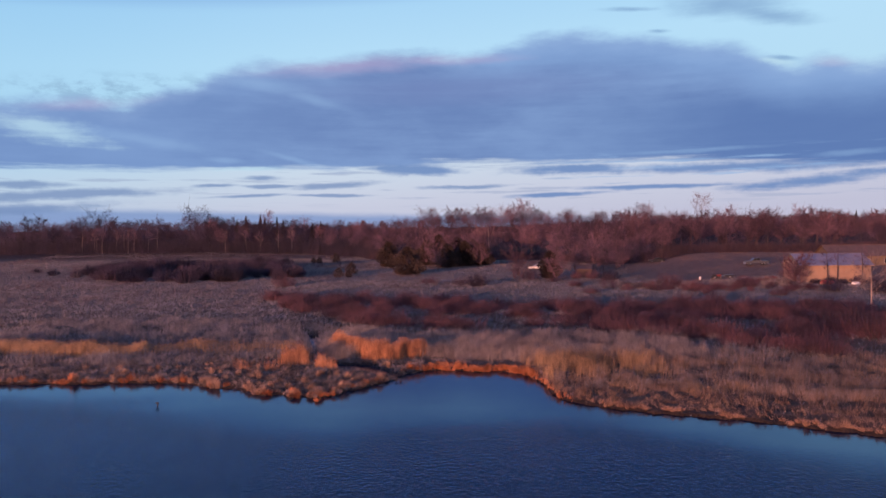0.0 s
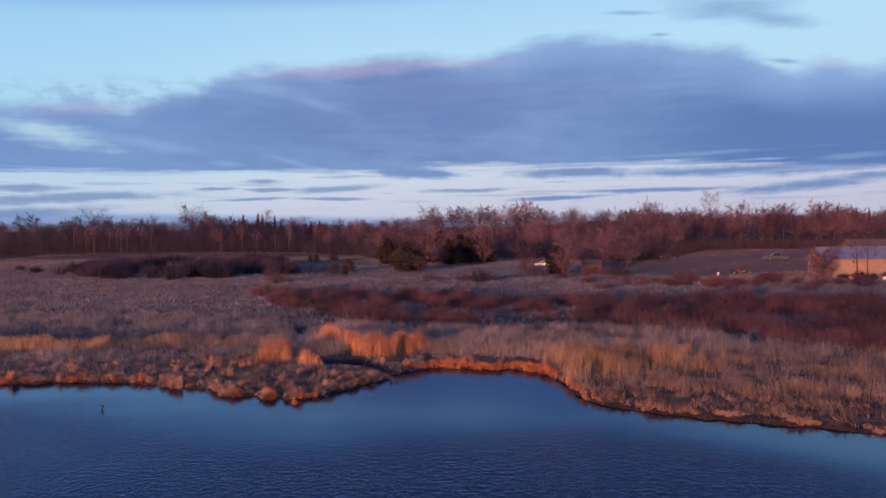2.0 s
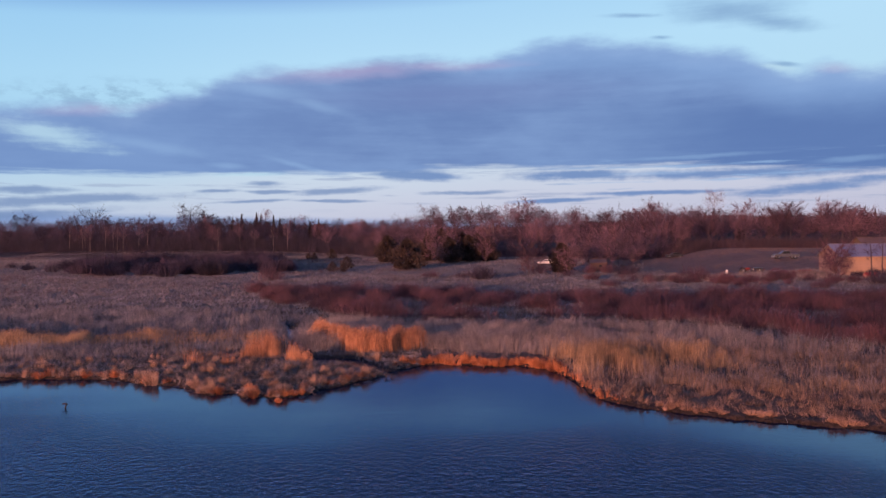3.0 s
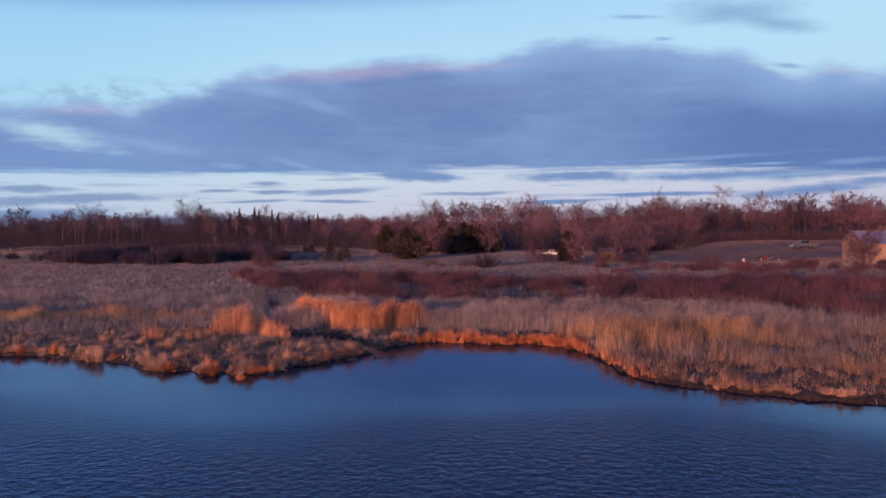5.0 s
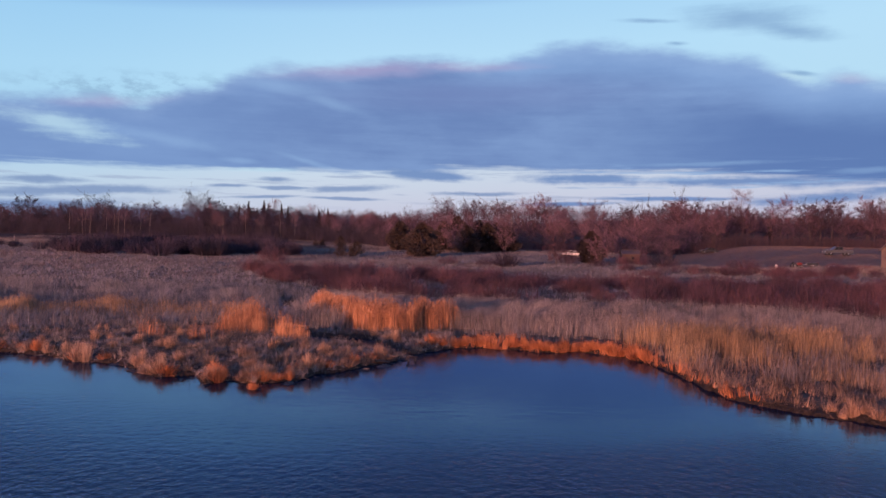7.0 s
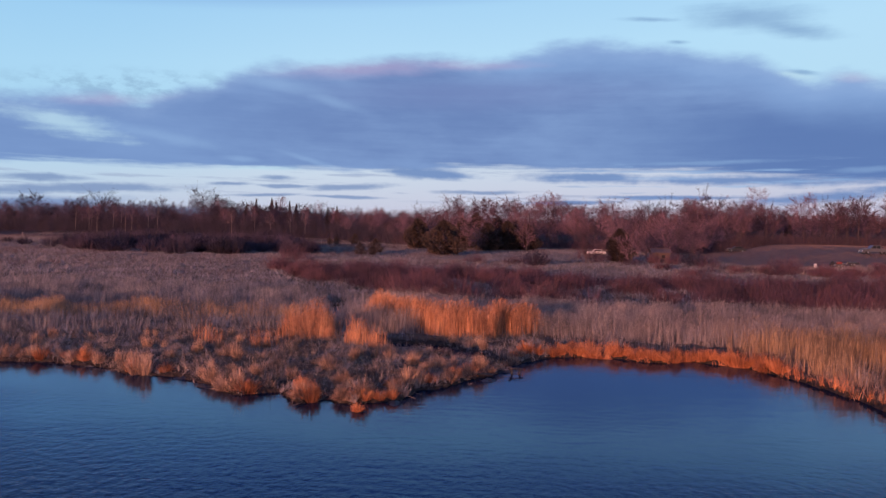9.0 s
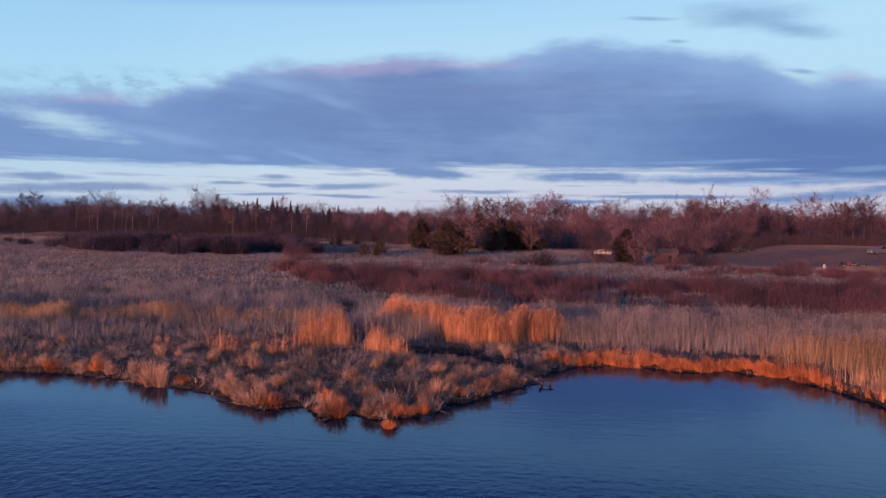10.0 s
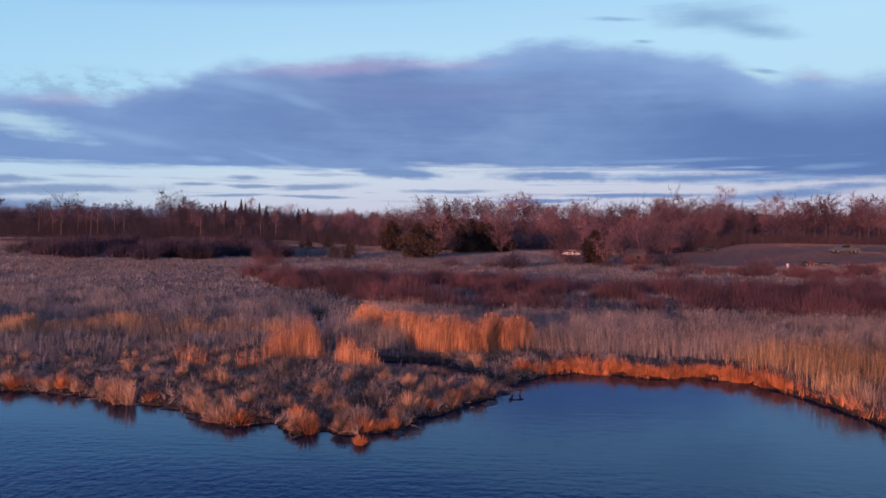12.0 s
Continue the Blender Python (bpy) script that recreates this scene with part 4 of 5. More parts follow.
# brush along the foot of the wood; its dark colour holds the shade there
n = 80000
x = rng.uniform(-230, 215, n)
y = wood_edge(x) - 8 + rng.random(n) * 30
# wet only marks the west end, which takes the purple twig colour
wet = x < -45 + 12 * lattice(x, y, 9, 83)
bed("brush", x[~wet], y[~wet], 0.8, 5.0, 0.08, M_DARKTWIG, "tangled brush coloured dark for the wood's shaded foot", 0.35, 0.0, "brush", True)
bed("brush", x[wet], y[wet], 1.5, 8.0, 0.10, M_PURPLE, "purple brush coloured dark for the wood's shaded foot", 0.35, 0.0, "brush", True)

for cx, cy, h, r, s in ((-24.0, 226, 7.8, 3.6, 1), (-15.5, 196, 7.6, 4.6, 2), (-9, 238, 9.6, 3.6, 3), (-3, 236, 8.6, 3.8, 4), (2, 241, 8.0, 3.4, 5), (21.2, 183, 6.8, 2.7, 6), (-12.5, 233, 8.0, 3.4, 7), (-6, 222, 7.2, 3.6, 8), (-0.5, 227, 7.8, 3.6, 9), (5, 230, 7.0, 3.4, 10)):
    cedar(h, r, s, "dark green-brown cedar at the field's edge", "cedars").matrix_basis = pose(cx, cy, float(ground_z(cx, cy)))
for cx, cy, h, r, s in ((-33.5, 192, 2.4, 1.5, 11), (-30.5, 190, 2.0, 0.9, 12), (-31.5, 201, 3.2, 1.7, 13), (-53.3, 254, 2.0, 0.9, 14), (-50.5, 250, 2.2, 1.1, 15), (-47, 262, 3.4, 1.8, 16)):
    cedar(h, r, s, "small round dark cedar in the dry field", "young cedars", 2200).matrix_basis = pose(cx, cy, float(ground_z(cx, cy)))

# ---------------------------------------------------------------- single trees
M_PALEBARK = mottled("pale_grey_bark", (0.16, 0.12, 0.11), (0.34, 0.27, 0.24), 0.6, 9.0, 0.03)


def single(name, label, x, y, bark, crown_mat, *args, **kw):
    t = tree(name, label, "", bark, crown_mat, *args, **kw)
    t.matrix_basis = pose(x, y, float(ground_z(x, y)), 0, 0, 40 * (x % 9))
    return t


single("willow_tree", "bare willow with pale spreading limbs above cedars", 8.2, 284, M_PALEBARK, M_CROWN, 13.5, 6.6, 0.26, 22, 5200, 301, 0.12, 0.06)
single("bare_tree", "tall bare tree standing above the wood", 35.5, 500, M_PALEBARK, M_CROWN, 20.5, 6.2, 0.3, 18, 2600, 302, 0.35, 0.07)
single("bare_tree", "tall pale-limbed bare tree above the wood", 119.7, 388, M_PALEBARK, M_CROWN, 20.5, 5.6, 0.22, 15, 2600, 303, 0.4, 0.055)
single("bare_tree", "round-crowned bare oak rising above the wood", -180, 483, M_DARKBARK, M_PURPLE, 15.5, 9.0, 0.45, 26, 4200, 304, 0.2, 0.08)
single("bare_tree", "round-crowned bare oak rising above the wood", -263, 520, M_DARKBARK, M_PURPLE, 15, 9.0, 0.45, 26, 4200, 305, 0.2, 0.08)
single("bare_tree", "slender bare tree standing above the wood", -139, 508, M_BARK, M_CROWN, 15.5, 5.2, 0.3, 16, 1800, 306, 0.25, 0.07)
single("bare_shrub_tree", "reddish many-stemmed bare tree before a white car", 13.0, 172, M_BARK, M_TWIG, 7.6, 3.6, 0.10, 24, 4200, 307, 0.05, 0.045)
single("bare_shrub_tree", "reddish bare tree at the edge of the lawn", 36, 208, M_BARK, M_CROWN, 9.0, 4.0, 0.14, 20, 3600, 308, 0.05, 0.05)
single("bare_shrub_tree", "reddish bare tree at the edge of the lawn", 44, 214, M_BARK, M_CROWN, 8.0, 3.4, 0.14, 20, 3200, 309, 0.05, 0.05)
single("bare_shrub_tree", "reddish bare tree growing beside a barn", 67.6, 150, M_BARK, M_TWIG, 5.2, 3.4, 0.09, 30, 9000, 310, 0.05, 0.045)
for k, (bx, by, bh) in enumerate(((-11, 224, 9.5), (-5, 227, 10.5), (1, 231, 9.5), (-8, 214, 6.5), (4.5, 224, 8.0), (-20, 232, 9.0), (11, 236, 8.5), (27, 226, 9.0), (22.5, 177, 6.5), (31, 204, 7.5), (38, 203, 7.0), (33, 214, 8.5), (42, 206, 6.5), (46, 216, 8.0), (50, 224, 8.5), (39, 222, 9.0), (55, 232, 9.0), (62, 236, 8.0), (29, 236, 9.5), (46, 232, 9.5))):
    single("bare_shrub_tree", "reddish bare young tree before the wood", bx, by, M_BARK, M_CROWN, bh, 3.2, 0.10, 18, 2600, 330 + k, 0.08, 0.05)["group"] = "young trees before the wood"
single("birch_tree", "young white-stemmed birch beside the marsh", 66.8, 119, M_BIRCH, M_CROWN, 8.8, 3.0, 0.13, 26, 900, 311, 0.25, 0.03)
for k, (bx, by, bh) in enumerate(((74.6, 151, 8.5), (77.0, 152, 9.5), (81.8, 151.5, 9.0), (87.5, 150.5, 8.0))):
    single("slim_tree", "slim bare tree in front of a barn", bx, by, M_BARK, M_CROWN, bh, 1.6, 0.11, 10, 350, 320 + k, 0.35, 0.035)

# pale birches along the dark wood's edge
for k in range(10):
    bx = -182 + 3.8 * k + 0.9 * math.sin(k * 2.3)
    single("birch_tree", "white-stemmed slender birch at the dark wood's edge", bx, 342 + 5 * math.sin(k * 1.7), M_BIRCH, M_CROWN, 12.5 + 1.5 * math.sin(k * 3.1), 1.8, 0.07, 9, 700, 340 + k, 0.45, 0.04)["group"] = "birches of the wet wood"
for k in range(5):
    bx = -112 + 8.2 * k + 1.2 * math.sin(k * 2.9)
    single("birch_tree", "white-stemmed slender birch at the dark wood's edge", bx, 337 + 4 * math.sin(k * 1.3), M_BIRCH, M_CROWN, 11.5 + 1.5 * math.sin(k * 2.1), 2.0, 0.065, 9, 700, 360 + k, 0.4, 0.04)["group"] = "birches of the wet wood"

# conifers among the bare trees
def spruce(x, y, height, seed):
    r = np.random.default_rng(seed)
    n = 900
    f = r.random(n) ** 0.8
    a = r.uniform(0, 6.283, n)
    rad = height * 0.25 * (1 - f) * (0.6 + 0.4 * np.abs(np.sin(f * 26)))
    b = np.stack((np.cos(a) * rad * 0.2, np.sin(a) * rad * 0.2, 0.8 + f * height * 0.97), 1)
    t = b + np.stack((np.cos(a) * rad, np.sin(a) * rad, -0.22 * rad), 1) + r.normal(0, 0.12, (n, 3))
    base = new("spruce_tree")
    tagged(base, "dark spruce with a pointed top in the wood", "evergreen tree", "spruces")
    mesh_thing("trunk", tube_arrays([(0, 0, -0.2), (0, 0, height * 0.6), (0, 0, height)], [height * 0.02, height * 0.012, 0.02], 6), M_BARK, base)
    mesh_thing("crown", blade_arrays(b, t, height * 0.035 * r.uniform(0.6, 1.4, n), -0.02), M_CEDAR, base)
    base.matrix_basis = pose(x, y, float(ground_z(x, y)))


for k, (sx, sy, sh) in enumerate(((-131, 415, 10), (-125, 412, 12), (-118, 416, 12.5), (-114, 410, 10.5), (-108, 414, 11), (-103, 408, 10), (-84, 395, 9), (-80, 398, 9.5),
                                  (186, 400, 9), (190, 404, 10), (204, 400, 9), (112, 330, 10))):
    spruce(sx, sy, sh, 400 + k)

# shrubs standing singly on the field and before the lawn
for k, (sx, sy, sz, mats) in enumerate(((-41.5, 166, 1.6, red_meshes), (-62, 250, 1.0, dark_meshes), (-8, 170, 1.2, red_meshes), (-1, 166, 1.1, red_meshes), (3, 163, 1.3, dark_meshes),
                                        (31, 155, 1.4, red_meshes), (44, 158, 1.7, red_meshes), (47, 150, 1.2, red_meshes), (-118, 205, 0.7, dark_meshes), (-128, 214, 0.6, dark_meshes),
                                        (80, 140, 1.2, dark_meshes), (84, 143, 1.1, dark_meshes), (90, 140, 1.2, red_meshes), (60, 139, 1.0, red_meshes), (72, 143, 1.2, dark_meshes), (35, 177, 1.3, dark_meshes), (21, 172, 1.2, red_meshes), (16, 178, 1.5, red_meshes), (27.6, 182, 1.0, red_meshes), (31.6, 181, 1.2, red_meshes),
                                        (73.5, 154, 0.5, dark_meshes), (76.5, 154.2, 0.55, dark_meshes), (79.0, 153.8, 0.45, dark_meshes), (82.5, 154.2, 0.6, dark_meshes), (85.5, 154, 0.5, dark_meshes))):
    red = mats is red_meshes
    add_shrub(mats, sx, sy, sz, "dogwood_shrub" if red else "willow_shrub", "leafless reddish shrub standing alone in dry grass" if red else "dark leafless shrub standing alone in dry grass", "single shrubs")


x, y = scatter(16000, 34, 70, 150, 167, lambda x, y: (0.3 + 0.7 * lattice(x, y, 2.5, 58)) * smooth(150, 154, y) * (1 - smooth(162, 167, y)))
bed("tall_grass", x, y, 0.5, 1.2, 0.05, M_TAN, "pale tall dry grass before the lawn", 0.25, 0.0, "grass", True)


x, y = scatter(260, 24, 70, 143, 163, lambda x, y: (lattice(x, y, 6, 83) > 0.45) * 0.9)
for px, py in zip(x[:70], y[:70]):
    add_shrub(red_meshes, px, py, rng.uniform(0.45, 0.9), "dogwood_shrub", "low leafless reddish shrub before the lawn", "shrubs before the lawn")


# ---------------------------------------------------------------- buildings
def plain(name, colour, roughness=0.6, **kw):
    return mottled(name, tuple(c * 0.8 for c in colour), tuple(min(1, c * 1.1) for c in colour), 0.7, 7.0, 0.004, roughness, **kw)


M_TANWALL = plain("tan_siding", (0.33, 0.225, 0.165))
M_METALROOF = plain("grey_metal_roof", (0.21, 0.20, 0.24), 0.5)
M_SHINGLE = plain("brown_shingle", (0.13, 0.085, 0.07), 0.9)
M_HOUSEWALL = plain("yellow_siding", (0.17, 0.12, 0.075))
M_TRIM = plain("pale_trim", (0.60, 0.55, 0.50))
M_GLASS = plain("dark_glass", (0.02, 0.025, 0.03), 0.08)
M_OLDWOOD = plain("weathered_boards", (0.09, 0.062, 0.06), 0.9)
M_WHITE = plain("white_paint", (0.70, 0.68, 0.66), 0.3)
M_GREYPAINT = plain("grey_paint", (0.085, 0.09, 0.105), 0.3)
M_DARKPAINT = plain("dark_paint", (0.03, 0.03, 0.035), 0.3)
M_REDPAINT = plain("red_paint", (0.22, 0.03, 0.025), 0.45)
M_RUBBER = plain("black_rubber", (0.025, 0.025, 0.025), 0.85)
M_STEEL = plain("bright_steel", (0.55, 0.55, 0.56), 0.3, Metallic=1.0)
M_REDGLASS = plain("red_lens", (0.5, 0.03, 0.02), 0.2)
M_WETWOOD = plain("wet_wood", (0.025, 0.018, 0.016), 0.5)
M_LENS = plain("clear_lens", (0.7, 0.7, 0.72), 0.1)


def box_bm(x0, x1, y0, y1, z0, z1, bevel=0.0):
    bm = bmesh.new()
    bmesh.ops.create_cube(bm, size=1.0, matrix=Matrix.LocRotScale(((x0 + x1) / 2, (y0 + y1) / 2, (z0 + z1) / 2), None, (x1 - x0, y1 - y0, z1 - z0)))
    if bevel:
        bmesh.ops.bevel(bm, geom=bm.edges[:], offset=bevel, segments=2, affect="EDGES", profile=0.6)
    return bm


def prism_bm(profile, y0, y1):
    """A profile of (x, z) points drawn out along y."""
    bm = bmesh.new()
    a = [bm.verts.new((x, y0, z)) for x, z in profile]
    b = [bm.verts.new((x, y1, z)) for x, z in profile]
    bm.faces.new(a[::-1]), bm.faces.new(b)
    for k in range(len(a)):
        j = (k + 1) % len(a)
        bm.faces.new((a[k], a[j], b[j], b[k]))
    bmesh.ops.recalc_face_normals(bm, faces=bm.faces[:])
    return bm


def gable_bm(width, depth, wall, ridge, thick=0.12):
    """One end wall in the y-z plane, drawn out by its thickness in x."""
    bm = bmesh.new()
    pts = [(0, -0.6), (depth, -0.6), (depth, wall), (depth / 2, ridge), (0, wall)]
    a = [bm.verts.new((0, y, z)) for y, z in pts]
    b = [bm.verts.new((thick, y, z)) for y, z in pts]
    bm.faces.new(a), bm.faces.new(b[::-1])
    for k in range(5):
        j = (k + 1) % 5
        bm.faces.new((a[k], b[k], b[j], a[j]))
    bmesh.ops.recalc_face_normals(bm, faces=bm.faces[:])
    return bm


def slope_bm(x0, x1, ya, za, yb, zb, thick):
    """A flat sloping slab between two level edges."""
    bm = bmesh.new()
    lo = [bm.verts.new(p) for p in ((x0, ya, za), (x1, ya, za), (x1, yb, zb), (x0, yb, zb))]
    hi = [bm.verts.new((v.co.x, v.co.y, v.co.z + thick)) for v in lo]
    bm.faces.new(lo[::-1]), bm.faces.new(hi)
    for k in range(4):
        j = (k + 1) % 4
        bm.faces.new((lo[k], lo[j], hi[j], hi[k]))
    return bm


def gabled(name, label, x, y, z, turn, width, depth, wall, ridge, wall_mat, roof_mat, board, sheet, eave=0.45):
    """A gabled building: front and back walls of boards, two gables, roof sheets on both slopes. Its front-left corner is at x, y."""
    top = new(name)
    tagged(top, label, "building")
    top.matrix_basis = pose(x, y, z, 0, 0, turn)
    part("back_wall", box_bm(0.12, width - 0.12, depth - 0.12, depth, -0.6, wall), wall_mat, top)
    part("front_wall", box_bm(0.12, width - 0.12, 0.03, 0.15, -0.6, wall), wall_mat, top)
    part("gable_wall", gable_bm(width, depth, wall, ridge), wall_mat, top)
    g2 = part("gable_wall", gable_bm(width, depth, wall, ridge), wall_mat, top)
    g2.location = (width - 0.12, 0, 0)
    n = max(2, round(width / board))
    step_x = width / n
    me = None
    for k in range(n):
        if me is None:
            first = part("board", box_bm(0.02, step_x - 0.02, -0.012, 0.026, -0.3, wall - 0.05), wall_mat, top)
            me = first.data
        else:
            ob = new("board", me)
            ob.parent, ob.location = top, (k * step_x, 0, 0)
    slope = (ridge - wall) / (depth / 2)
    n = max(2, round((width + 2 * eave) / sheet))
    sx = (width + 2 * eave) / n
    front = back = None
    for k in range(n):
        for side in (0, 1):
            if k == 0:
                ya = -eave if side == 0 else depth + eave
                ob = part("roof_panel", slope_bm(-eave + 0.015, -eave + sx - 0.015, ya, wall - slope * eave + 0.03, depth / 2, ridge + 0.03, 0.06), roof_mat, top)
                if side == 0:
                    front = ob.data
                else:
                    back = ob.data
            else:
                ob = new("roof_panel", front if side == 0 else back)
                ob.parent, ob.location = top, (k * sx, 0, 0.006 * (k % 2))
    part("ridge_cap", box_bm(-eave, width + eave, depth / 2 - 0.18, depth / 2 + 0.18, ridge + 0.05, ridge + 0.14, 0.03), roof_mat, top)
    part("fascia", box_bm(-eave, width + eave, -eave - 0.03, -eave + 0.01, wall - slope * eave - 0.12, wall - slope * eave + 0.08), wall_mat, top, "eave board")
    return top


gabled("barn", "long tan metal-roofed barn beside the lawn", 71.6, 156.6, 2.15, 0, 14.6, 9.0, 3.5, 5.7, M_TANWALL, M_METALROOF, 0.9, 0.95)
house = gabled("house", "dull yellow house with a brown shingled roof behind a barn", 91.3, 184.9, 3.4, 0, 17.0, 10.0, 3.1, 5.6, M_HOUSEWALL, M_SHINGLE, 2.4, 1.4)
for wx in (3.2, 8.0, 12.6):
    win = part("window", box_bm(wx, wx + 1.2, -0.05, 0.06, 1.1, 2.4), M_TRIM, house, "pale-framed window")
    part("pane", box_bm(wx + 0.08, wx + 1.12, -0.07, -0.045, 1.18, 2.32), M_GLASS, win)
shed = gabled("shed", "low weathered reddish wooden shed behind shrubs", 28.4, 186.0, 1.5, 0, 3.6, 3.2, 2.2, 3.0, M_OLDWOOD, M_OLDWOOD, 0.6, 1.0, 0.25)
win = part("window", box_bm(1.9, 2.7, -0.04, 0.06, 1.0, 1.7), M_OLDWOOD, shed, "small dark window")
part("pane", box_bm(1.96, 2.64, -0.06, -0.035, 1.06, 1.64), M_GLASS, win)


# ---------------------------------------------------------------- vehicles
def wheel(parent, x, y, r, w=0.2):
    bm = bmesh.new()
    bmesh.ops.create_cone(bm, cap_ends=True, segments=20, radius1=r, radius2=r, depth=w, matrix=Matrix.Translation((x, y, r)) @ Matrix.Rotation(radians(90), 4, "X"))
    bmesh.ops.bevel(bm, geom=[e for e in bm.edges if e.calc_face_angle(0) > 1.0], offset=0.04, segments=2, affect="EDGES")
    hub = part("wheel", bm, M_RUBBER, parent, "black tyre")
    bm = bmesh.new()
    bmesh.ops.create_cone(bm, cap_ends=True, segments=16, radius1=r * 0.6, radius2=r * 0.5, depth=w + 0.03, matrix=Matrix.Translation((x, y, r)) @ Matrix.Rotation(radians(90), 4, "X"))
    part("rim", bm, M_STEEL, hub)


def vehicle(name, label, place_m, length, width, body, cabin, glass, wheels, radius, paint):
    """A motor vehicle from side profiles of (x, z); its nose points to -x."""
    top = new(name)
    tagged(top, label, name.split("_")[0])
    top.matrix_basis = place_m
    h = width / 2
    bm = prism_bm(body, -h, h)
    bmesh.ops.bevel(bm, geom=bm.edges[:], offset=0.06, segments=2, affect="EDGES")
    part("body", bm, paint, top)
    bm = prism_bm(cabin, -h + 0.16, h - 0.16)
    bmesh.ops.bevel(bm, geom=bm.edges[:], offset=0.05, segments=2, affect="EDGES")
    part("cabin", bm, paint, top)
    for prof in glass:
        for y0, y1 in ((-h + 0.14, -h + 0.17), (h - 0.17, h - 0.14)):
            part("side_window", prism_bm(prof, y0, y1), M_GLASS, top, "dark glass")
    for wx in wheels:
        for side in (-1, 1):
            wheel(top, wx, side * (h - 0.12), radius, 0.22)
    for side in (-1, 1):
        part("headlight", box_bm(-length / 2 - 0.02, -length / 2 + 0.1, side * (h - 0.3) - 0.16, side * (h - 0.3) + 0.16, 0.62, 0.78, 0.02), M_LENS, top, "clear headlight")
        part("tail_light", box_bm(length / 2 - 0.08, length / 2 + 0.02, side * (h - 0.25) - 0.12, side * (h - 0.25) + 0.12, 0.68, 0.88, 0.02), M_REDGLASS, top, "red tail light")
    part("bumper", box_bm(-length / 2 - 0.06, -length / 2 + 0.08, -h + 0.08, h - 0.08, 0.36, 0.54, 0.03), M_STEEL, top, "front bumper")
    part("bumper", box_bm(length / 2 - 0.08, length / 2 + 0.06, -h + 0.08, h - 0.08, 0.38, 0.56, 0.03), M_STEEL, top, "rear bumper")
    return top


def at_ground(x, y, turn=0.0, lift=0.0):
    return pose(x, y, float(ground_z(x, y)) + lift, 0, 0, turn)


sedan_body = [(-2.3, 0.35), (2.3, 0.35), (2.3, 0.85), (1.6, 0.95), (-0.9, 0.95), (-2.2, 0.78)]
sedan_cabin = [(-1.0, 0.9), (1.75, 0.9), (1.05, 1.42), (-0.25, 1.42)]
sedan_glass = [[(-0.75, 0.97), (0.35, 0.97), (0.35, 1.36), (-0.22, 1.36)], [(0.43, 0.97), (1.4, 0.97), (0.98, 1.36), (0.43, 1.36)]]
vehicle("car", "white sedan parked on the grass among bare trees", at_ground(20.3, 210.6, 0, 0.0), 4.6, 1.8, sedan_body, sedan_cabin, sedan_glass, (-1.45, 1.4), 0.33, M_WHITE)
vehicle("car", "small dark car parked by the wood", at_ground(57.0, 222, 4), 4.4, 1.75, sedan_body, sedan_cabin, sedan_glass, (-1.45, 1.4), 0.33, M_DARKPAINT)
truck_body = [(-2.85, 0.5), (2.85, 0.5), (2.85, 1.15), (0.85, 1.15), (-1.35, 1.18), (-2.75, 1.08)]
truck_cabin = [(-1.4, 1.1), (0.85, 1.1), (0.72, 1.85), (-0.65, 1.85)]
truck_glass = [[(-1.08, 1.22), (-0.2, 1.22), (-0.2, 1.76), (-0.62, 1.76)], [(-0.12, 1.22), (0.68, 1.22), (0.6, 1.76), (-0.12, 1.76)]]
vehicle("truck", "grey crew-cab pickup truck parked on the lawn", at_ground(73.2, 186.3), 5.7, 1.95, truck_body, truck_cabin, truck_glass, (-1.8, 1.8), 0.4, M_GREYPAINT)


# ---------------------------------------------------------------- things lying about the yard
def round_bm(profile, segments=20):
    """A turned form from (radius, z) pairs."""
    bm = bmesh.new()
    rings = [[bm.verts.new((r * math.cos(6.28318 * k / segments), r * math.sin(6.28318 * k / segments), z)) for k in range(segments)] for r, z in profile]
    for a, b in zip(rings[:-1], rings[1:]):
        for k in range(segments):
            j = (k + 1) % segments
            bm.faces.new((a[k], a[j], b[j], b[k]))
    bm.faces.new(rings[0][::-1]), bm.faces.new(rings[-1])
    return bm


barrel = new("barrel")
tagged(barrel, "white plastic barrel standing on the grass", "barrel")
barrel.matrix_basis = at_ground(54.5, 170.1) @ Matrix.Scale(0.8, 4)
part("body", round_bm([(0.26, 0), (0.30, 0.1), (0.30, 0.3), (0.315, 0.33), (0.30, 0.36), (0.30, 0.62), (0.315, 0.65), (0.30, 0.68), (0.28, 0.88)]), M_WHITE, barrel)
part("lid", round_bm([(0.26, 0.885), (0.26, 0.92), (0.2, 0.93)]), M_WHITE, barrel)


def hull_bm(length, width, height, stations=9, ribs=8):
    """A boat's hull, keel up."""
    bm = bmesh.new()
    rows = []
    for k in range(stations):
        f = k / (stations - 1) * 2 - 1
        w = width / 2 * max(0.06, (1 - abs(f) ** 2.4))
        h = height * (1 - 0.25 * f * f)
        rows.append([bm.verts.new((f * length / 2, w * math.cos(math.pi * j / ribs), h * math.sin(math.pi * j / ribs) ** 0.8)) for j in range(ribs + 1)])
    for a, b in zip(rows[:-1], rows[1:]):
        for j in range(ribs):
            bm.faces.new((a[j], b[j], b[j + 1], a[j + 1]))
    bm.faces.new(rows[0]), bm.faces.new(rows[-1][::-1])
    bmesh.ops.recalc_face_normals(bm, faces=bm.faces[:])
    return bm


def boat(label, m, length, width, height, paint):
    top = new("boat")
    tagged(top, label, "boat")
    top.matrix_basis = m
    part("hull", hull_bm(length, width, height), paint, top)
    part("keel", box_bm(-length * 0.4, length * 0.4, -0.03, 0.03, height * 0.9, height + 0.05), paint, top)
    return top


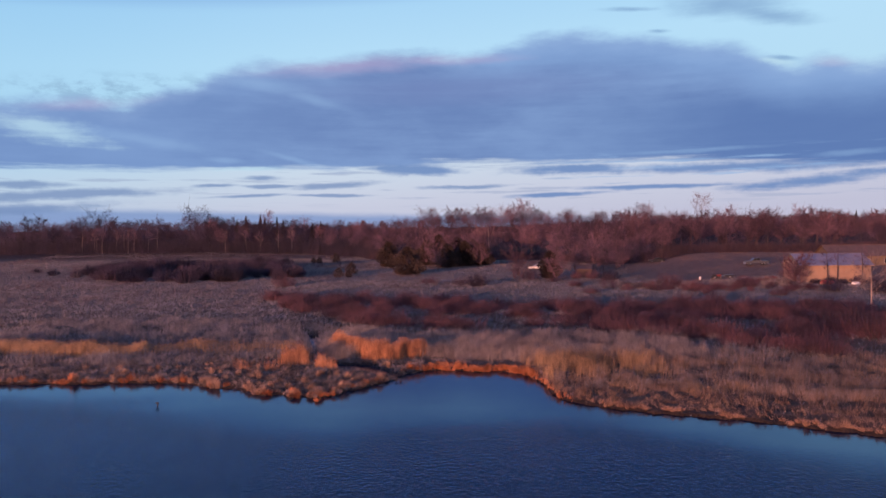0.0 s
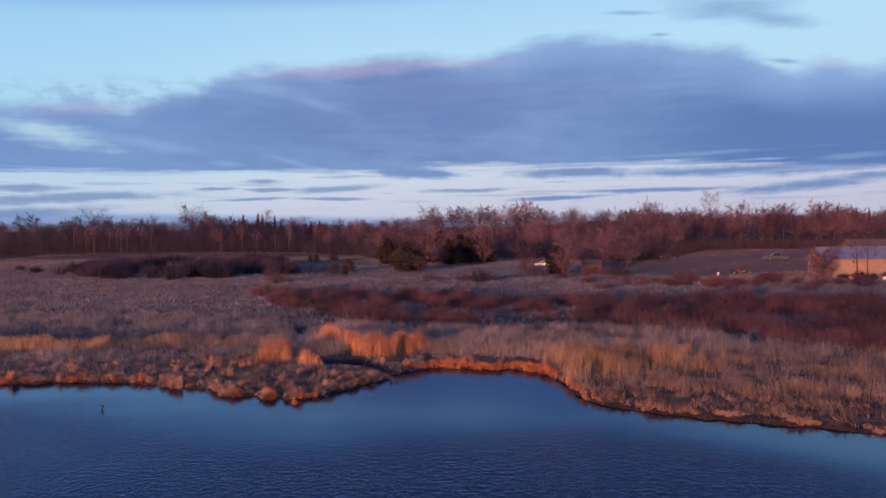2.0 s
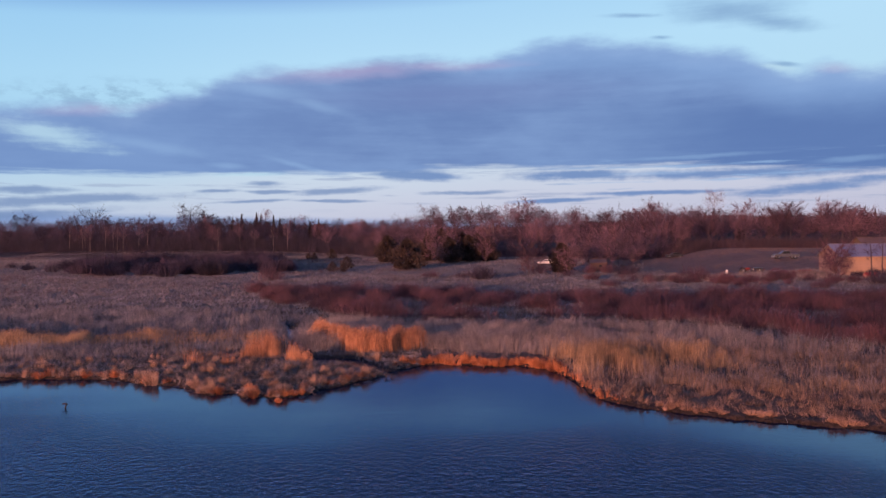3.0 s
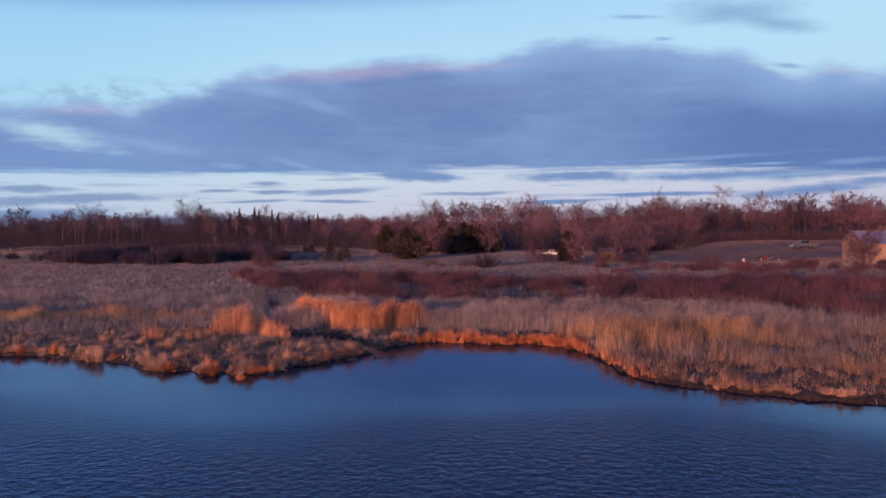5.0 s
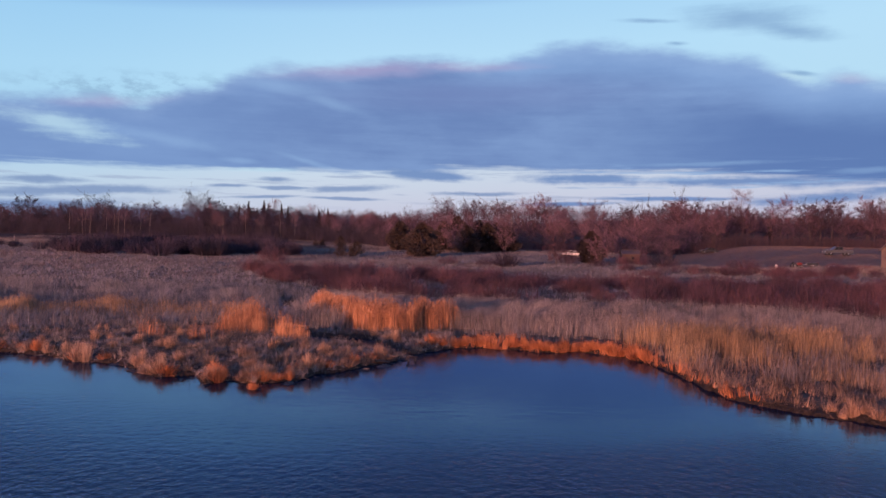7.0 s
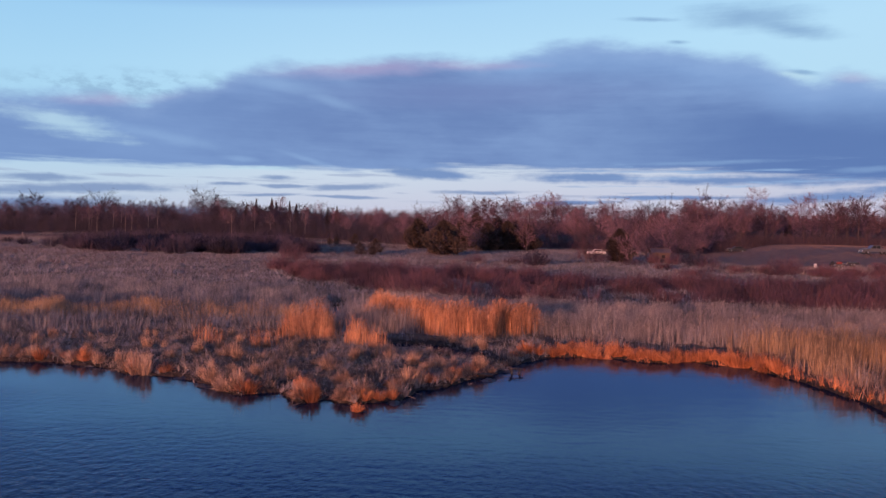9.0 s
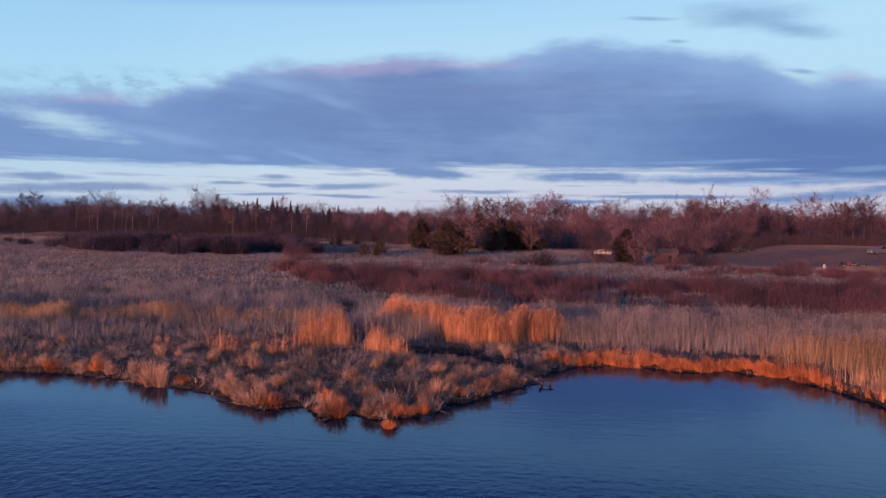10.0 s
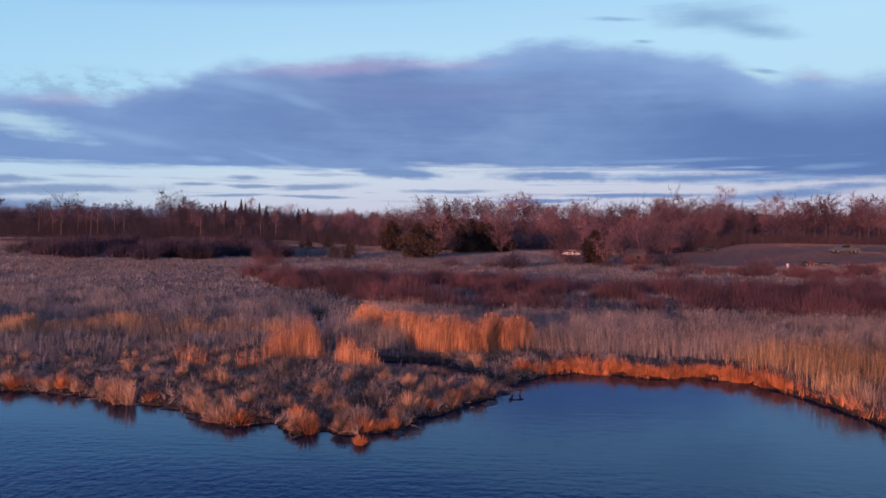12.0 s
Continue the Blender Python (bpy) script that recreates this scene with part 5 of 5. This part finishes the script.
boat("white boat hull lying upturned on the grass", at_ground(62.6, 164.8, 20), 2.0, 1.0, 0.6, M_WHITE)
boat("red canoe lying upturned near the barn", at_ground(68.6, 165.5, 8), 3.4, 0.7, 0.3, M_REDPAINT)
boat("dark red boat hull lying before the barn", at_ground(75.2, 152.6, 5), 3.0, 1.2, 0.8, M_REDPAINT)
boat("white boat hull lying before the barn", at_ground(80.6, 151.8, 10), 1.9, 1.0, 0.6, M_WHITE)

boat("small white dinghy lying keel up beside a car", at_ground(25.3, 211.0, 60), 1.9, 1.0, 0.7, M_WHITE)

tractor = new("garden_tractor")
tagged(tractor, "dark garden tractor with red hood on the grass", "tractor")
tractor.matrix_basis = at_ground(58.2, 170.0, 5)
part("frame", box_bm(-0.9, 0.9, -0.3, 0.3, 0.35, 0.55, 0.04), M_DARKPAINT, tractor)
part("hood", box_bm(0.15, 1.0, -0.3, 0.3, 0.55, 1.0, 0.08), M_REDPAINT, tractor)
part("seat", box_bm(-0.65, -0.2, -0.25, 0.25, 0.62, 0.74, 0.04), M_RUBBER, tractor)
part("backrest", box_bm(-0.72, -0.6, -0.25, 0.25, 0.74, 1.15, 0.04), M_RUBBER, tractor)
part("steering_wheel", round_bm([(0.17, 1.1), (0.2, 1.12), (0.17, 1.14)]), M_DARKPAINT, tractor)
for wx, wr in ((-0.55, 0.42), (0.72, 0.3)):
    for side in (-1, 1):
        wheel(tractor, wx, side * 0.48, wr, 0.22)
trailer = new("utility_trailer")
tagged(trailer, "small dark trailer with a red tailboard beside a tractor", "trailer")
trailer.matrix_basis = at_ground(60.9, 169.6, -8)
part("box", box_bm(-1.0, 1.0, -0.55, 0.55, 0.42, 0.8, 0.03), M_DARKPAINT, trailer)
part("tailboard", box_bm(1.005, 1.04, -0.5, 0.5, 0.42, 0.85), M_REDPAINT, trailer)
part("drawbar", box_bm(-1.8, -1.0, -0.04, 0.04, 0.4, 0.48), M_STEEL, trailer)
for side in (-1, 1):
    wheel(trailer, 0.1, side * 0.66, 0.3, 0.18)

post = new("marker_post")
tagged(post, "pale wooden post standing in the dry field", "post")
post.matrix_basis = at_ground(-135, 231)
part("shaft", box_bm(-0.07, 0.07, -0.07, 0.07, -0.2, 1.9, 0.015), M_BIRCH, post)
part("cap", box_bm(-0.13, 0.13, -0.13, 0.13, 1.9, 1.98, 0.015), M_BIRCH, post)


# ---------------------------------------------------------------- drift and snags at the water
def snag(name, label, x, y, paths, z=0.0):
    base = new(name)
    tagged(base, label, "driftwood")
    base.location = (x, y, z)
    for path, r0 in paths:
        mesh_thing("branch", tube_arrays(path, [r0 * (1 - 0.6 * k / (len(path) - 1)) for k in range(len(path))], 6), M_WETWOOD, base)
    return base


snag("snag", "crooked dark dead branch standing in the lake", -22.6, 51.9,
     [([(0, 0, -0.5), (0.02, 0, -0.05), (0.06, 0, 0.1), (0.12, 0, 0.2)], 0.07), ([(0.14, 0, 0.2), (0.0, 0.02, 0.27), (-0.14, 0, 0.24)], 0.08)])
snag("snag", "dark stump with stubs at the creek mouth", -4.75, 61.6,
     [([(0, 0, -0.4), (0.0, 0, 0.0), (-0.02, 0, 0.3)], 0.075), ([(0.33, 0, -0.4), (0.33, 0, 0.0), (0.38, 0, 0.26)], 0.07), ([(-0.12, 0, 0.2), (0.15, 0.03, 0.24), (0.5, 0, 0.18)], 0.06), ([(-0.02, 0, 0.22), (-0.14, 0, 0.36)], 0.05)])
snag("drift_log", "dark log lying along the muddy bank", -6.6, 60.4, [([(-0.9, 0.2, 0.12), (0, 0, 0.16), (1.0, 0.1, 0.1)], 0.14)])


def mud_bank(x, y, rx, ry, seed):
    """A low lumpy island of wet mud, just out of the water."""
    r = np.random.default_rng(seed)
    bm = bmesh.new()
    rings, n = 5, 22
    wob = [1 + 0.25 * math.sin(2 * a + seed) + 0.16 * math.sin(5 * a + 2 * seed) + r.normal(0, 0.06) for a in np.linspace(0, 6.283, n, endpoint=False)]
    prev, centre = None, bm.verts.new((0, 0, 0.09))
    for k in range(1, rings + 1):
        f = k / rings
        ring = [bm.verts.new((rx * f * wob[q] * math.cos(6.283 * q / n), ry * f * wob[q] * math.sin(6.283 * q / n), 0.09 - 0.19 * f ** 1.4 + r.normal(0, 0.025))) for q in range(n)]
        for q in range(n):
            p = (q + 1) % n
            bm.faces.new((centre, ring[q], ring[p]) if prev is None else (prev[q], ring[q], ring[p], prev[p]))
        prev = ring
    me = bpy.data.meshes.new("mud_bank")
    bm.to_mesh(me)
    bm.free()
    me.materials.append(M_MUD)
    me.polygons.foreach_set("use_smooth", np.ones(len(me.polygons), bool))
    ob = new("mud_bank", me)
    ob.location = (x, y, 0.0)
    return tagged(ob, "low wet dark mud bank at the marsh edge", "mud", "mud banks")


for k, (mx, my, rx, ry) in enumerate(((-10.3, 53.5, 0.42, 0.28), (-9.2, 54.9, 0.5, 0.5), (-5.8, 59.8, 0.6, 0.5), (-18.3, 58.2, 0.5, 0.45), (-5.0, 61.9, 0.4, 0.3), (-16.9, 56.7, 0.4, 0.35))):
    mud_bank(mx, my, rx, ry, 500 + k)
add_tuft(-10.3, 53.45, 0.55, "small orange sedge tuft on a mud islet", "tufts along the water", rust_meshes).location.z = 0.06
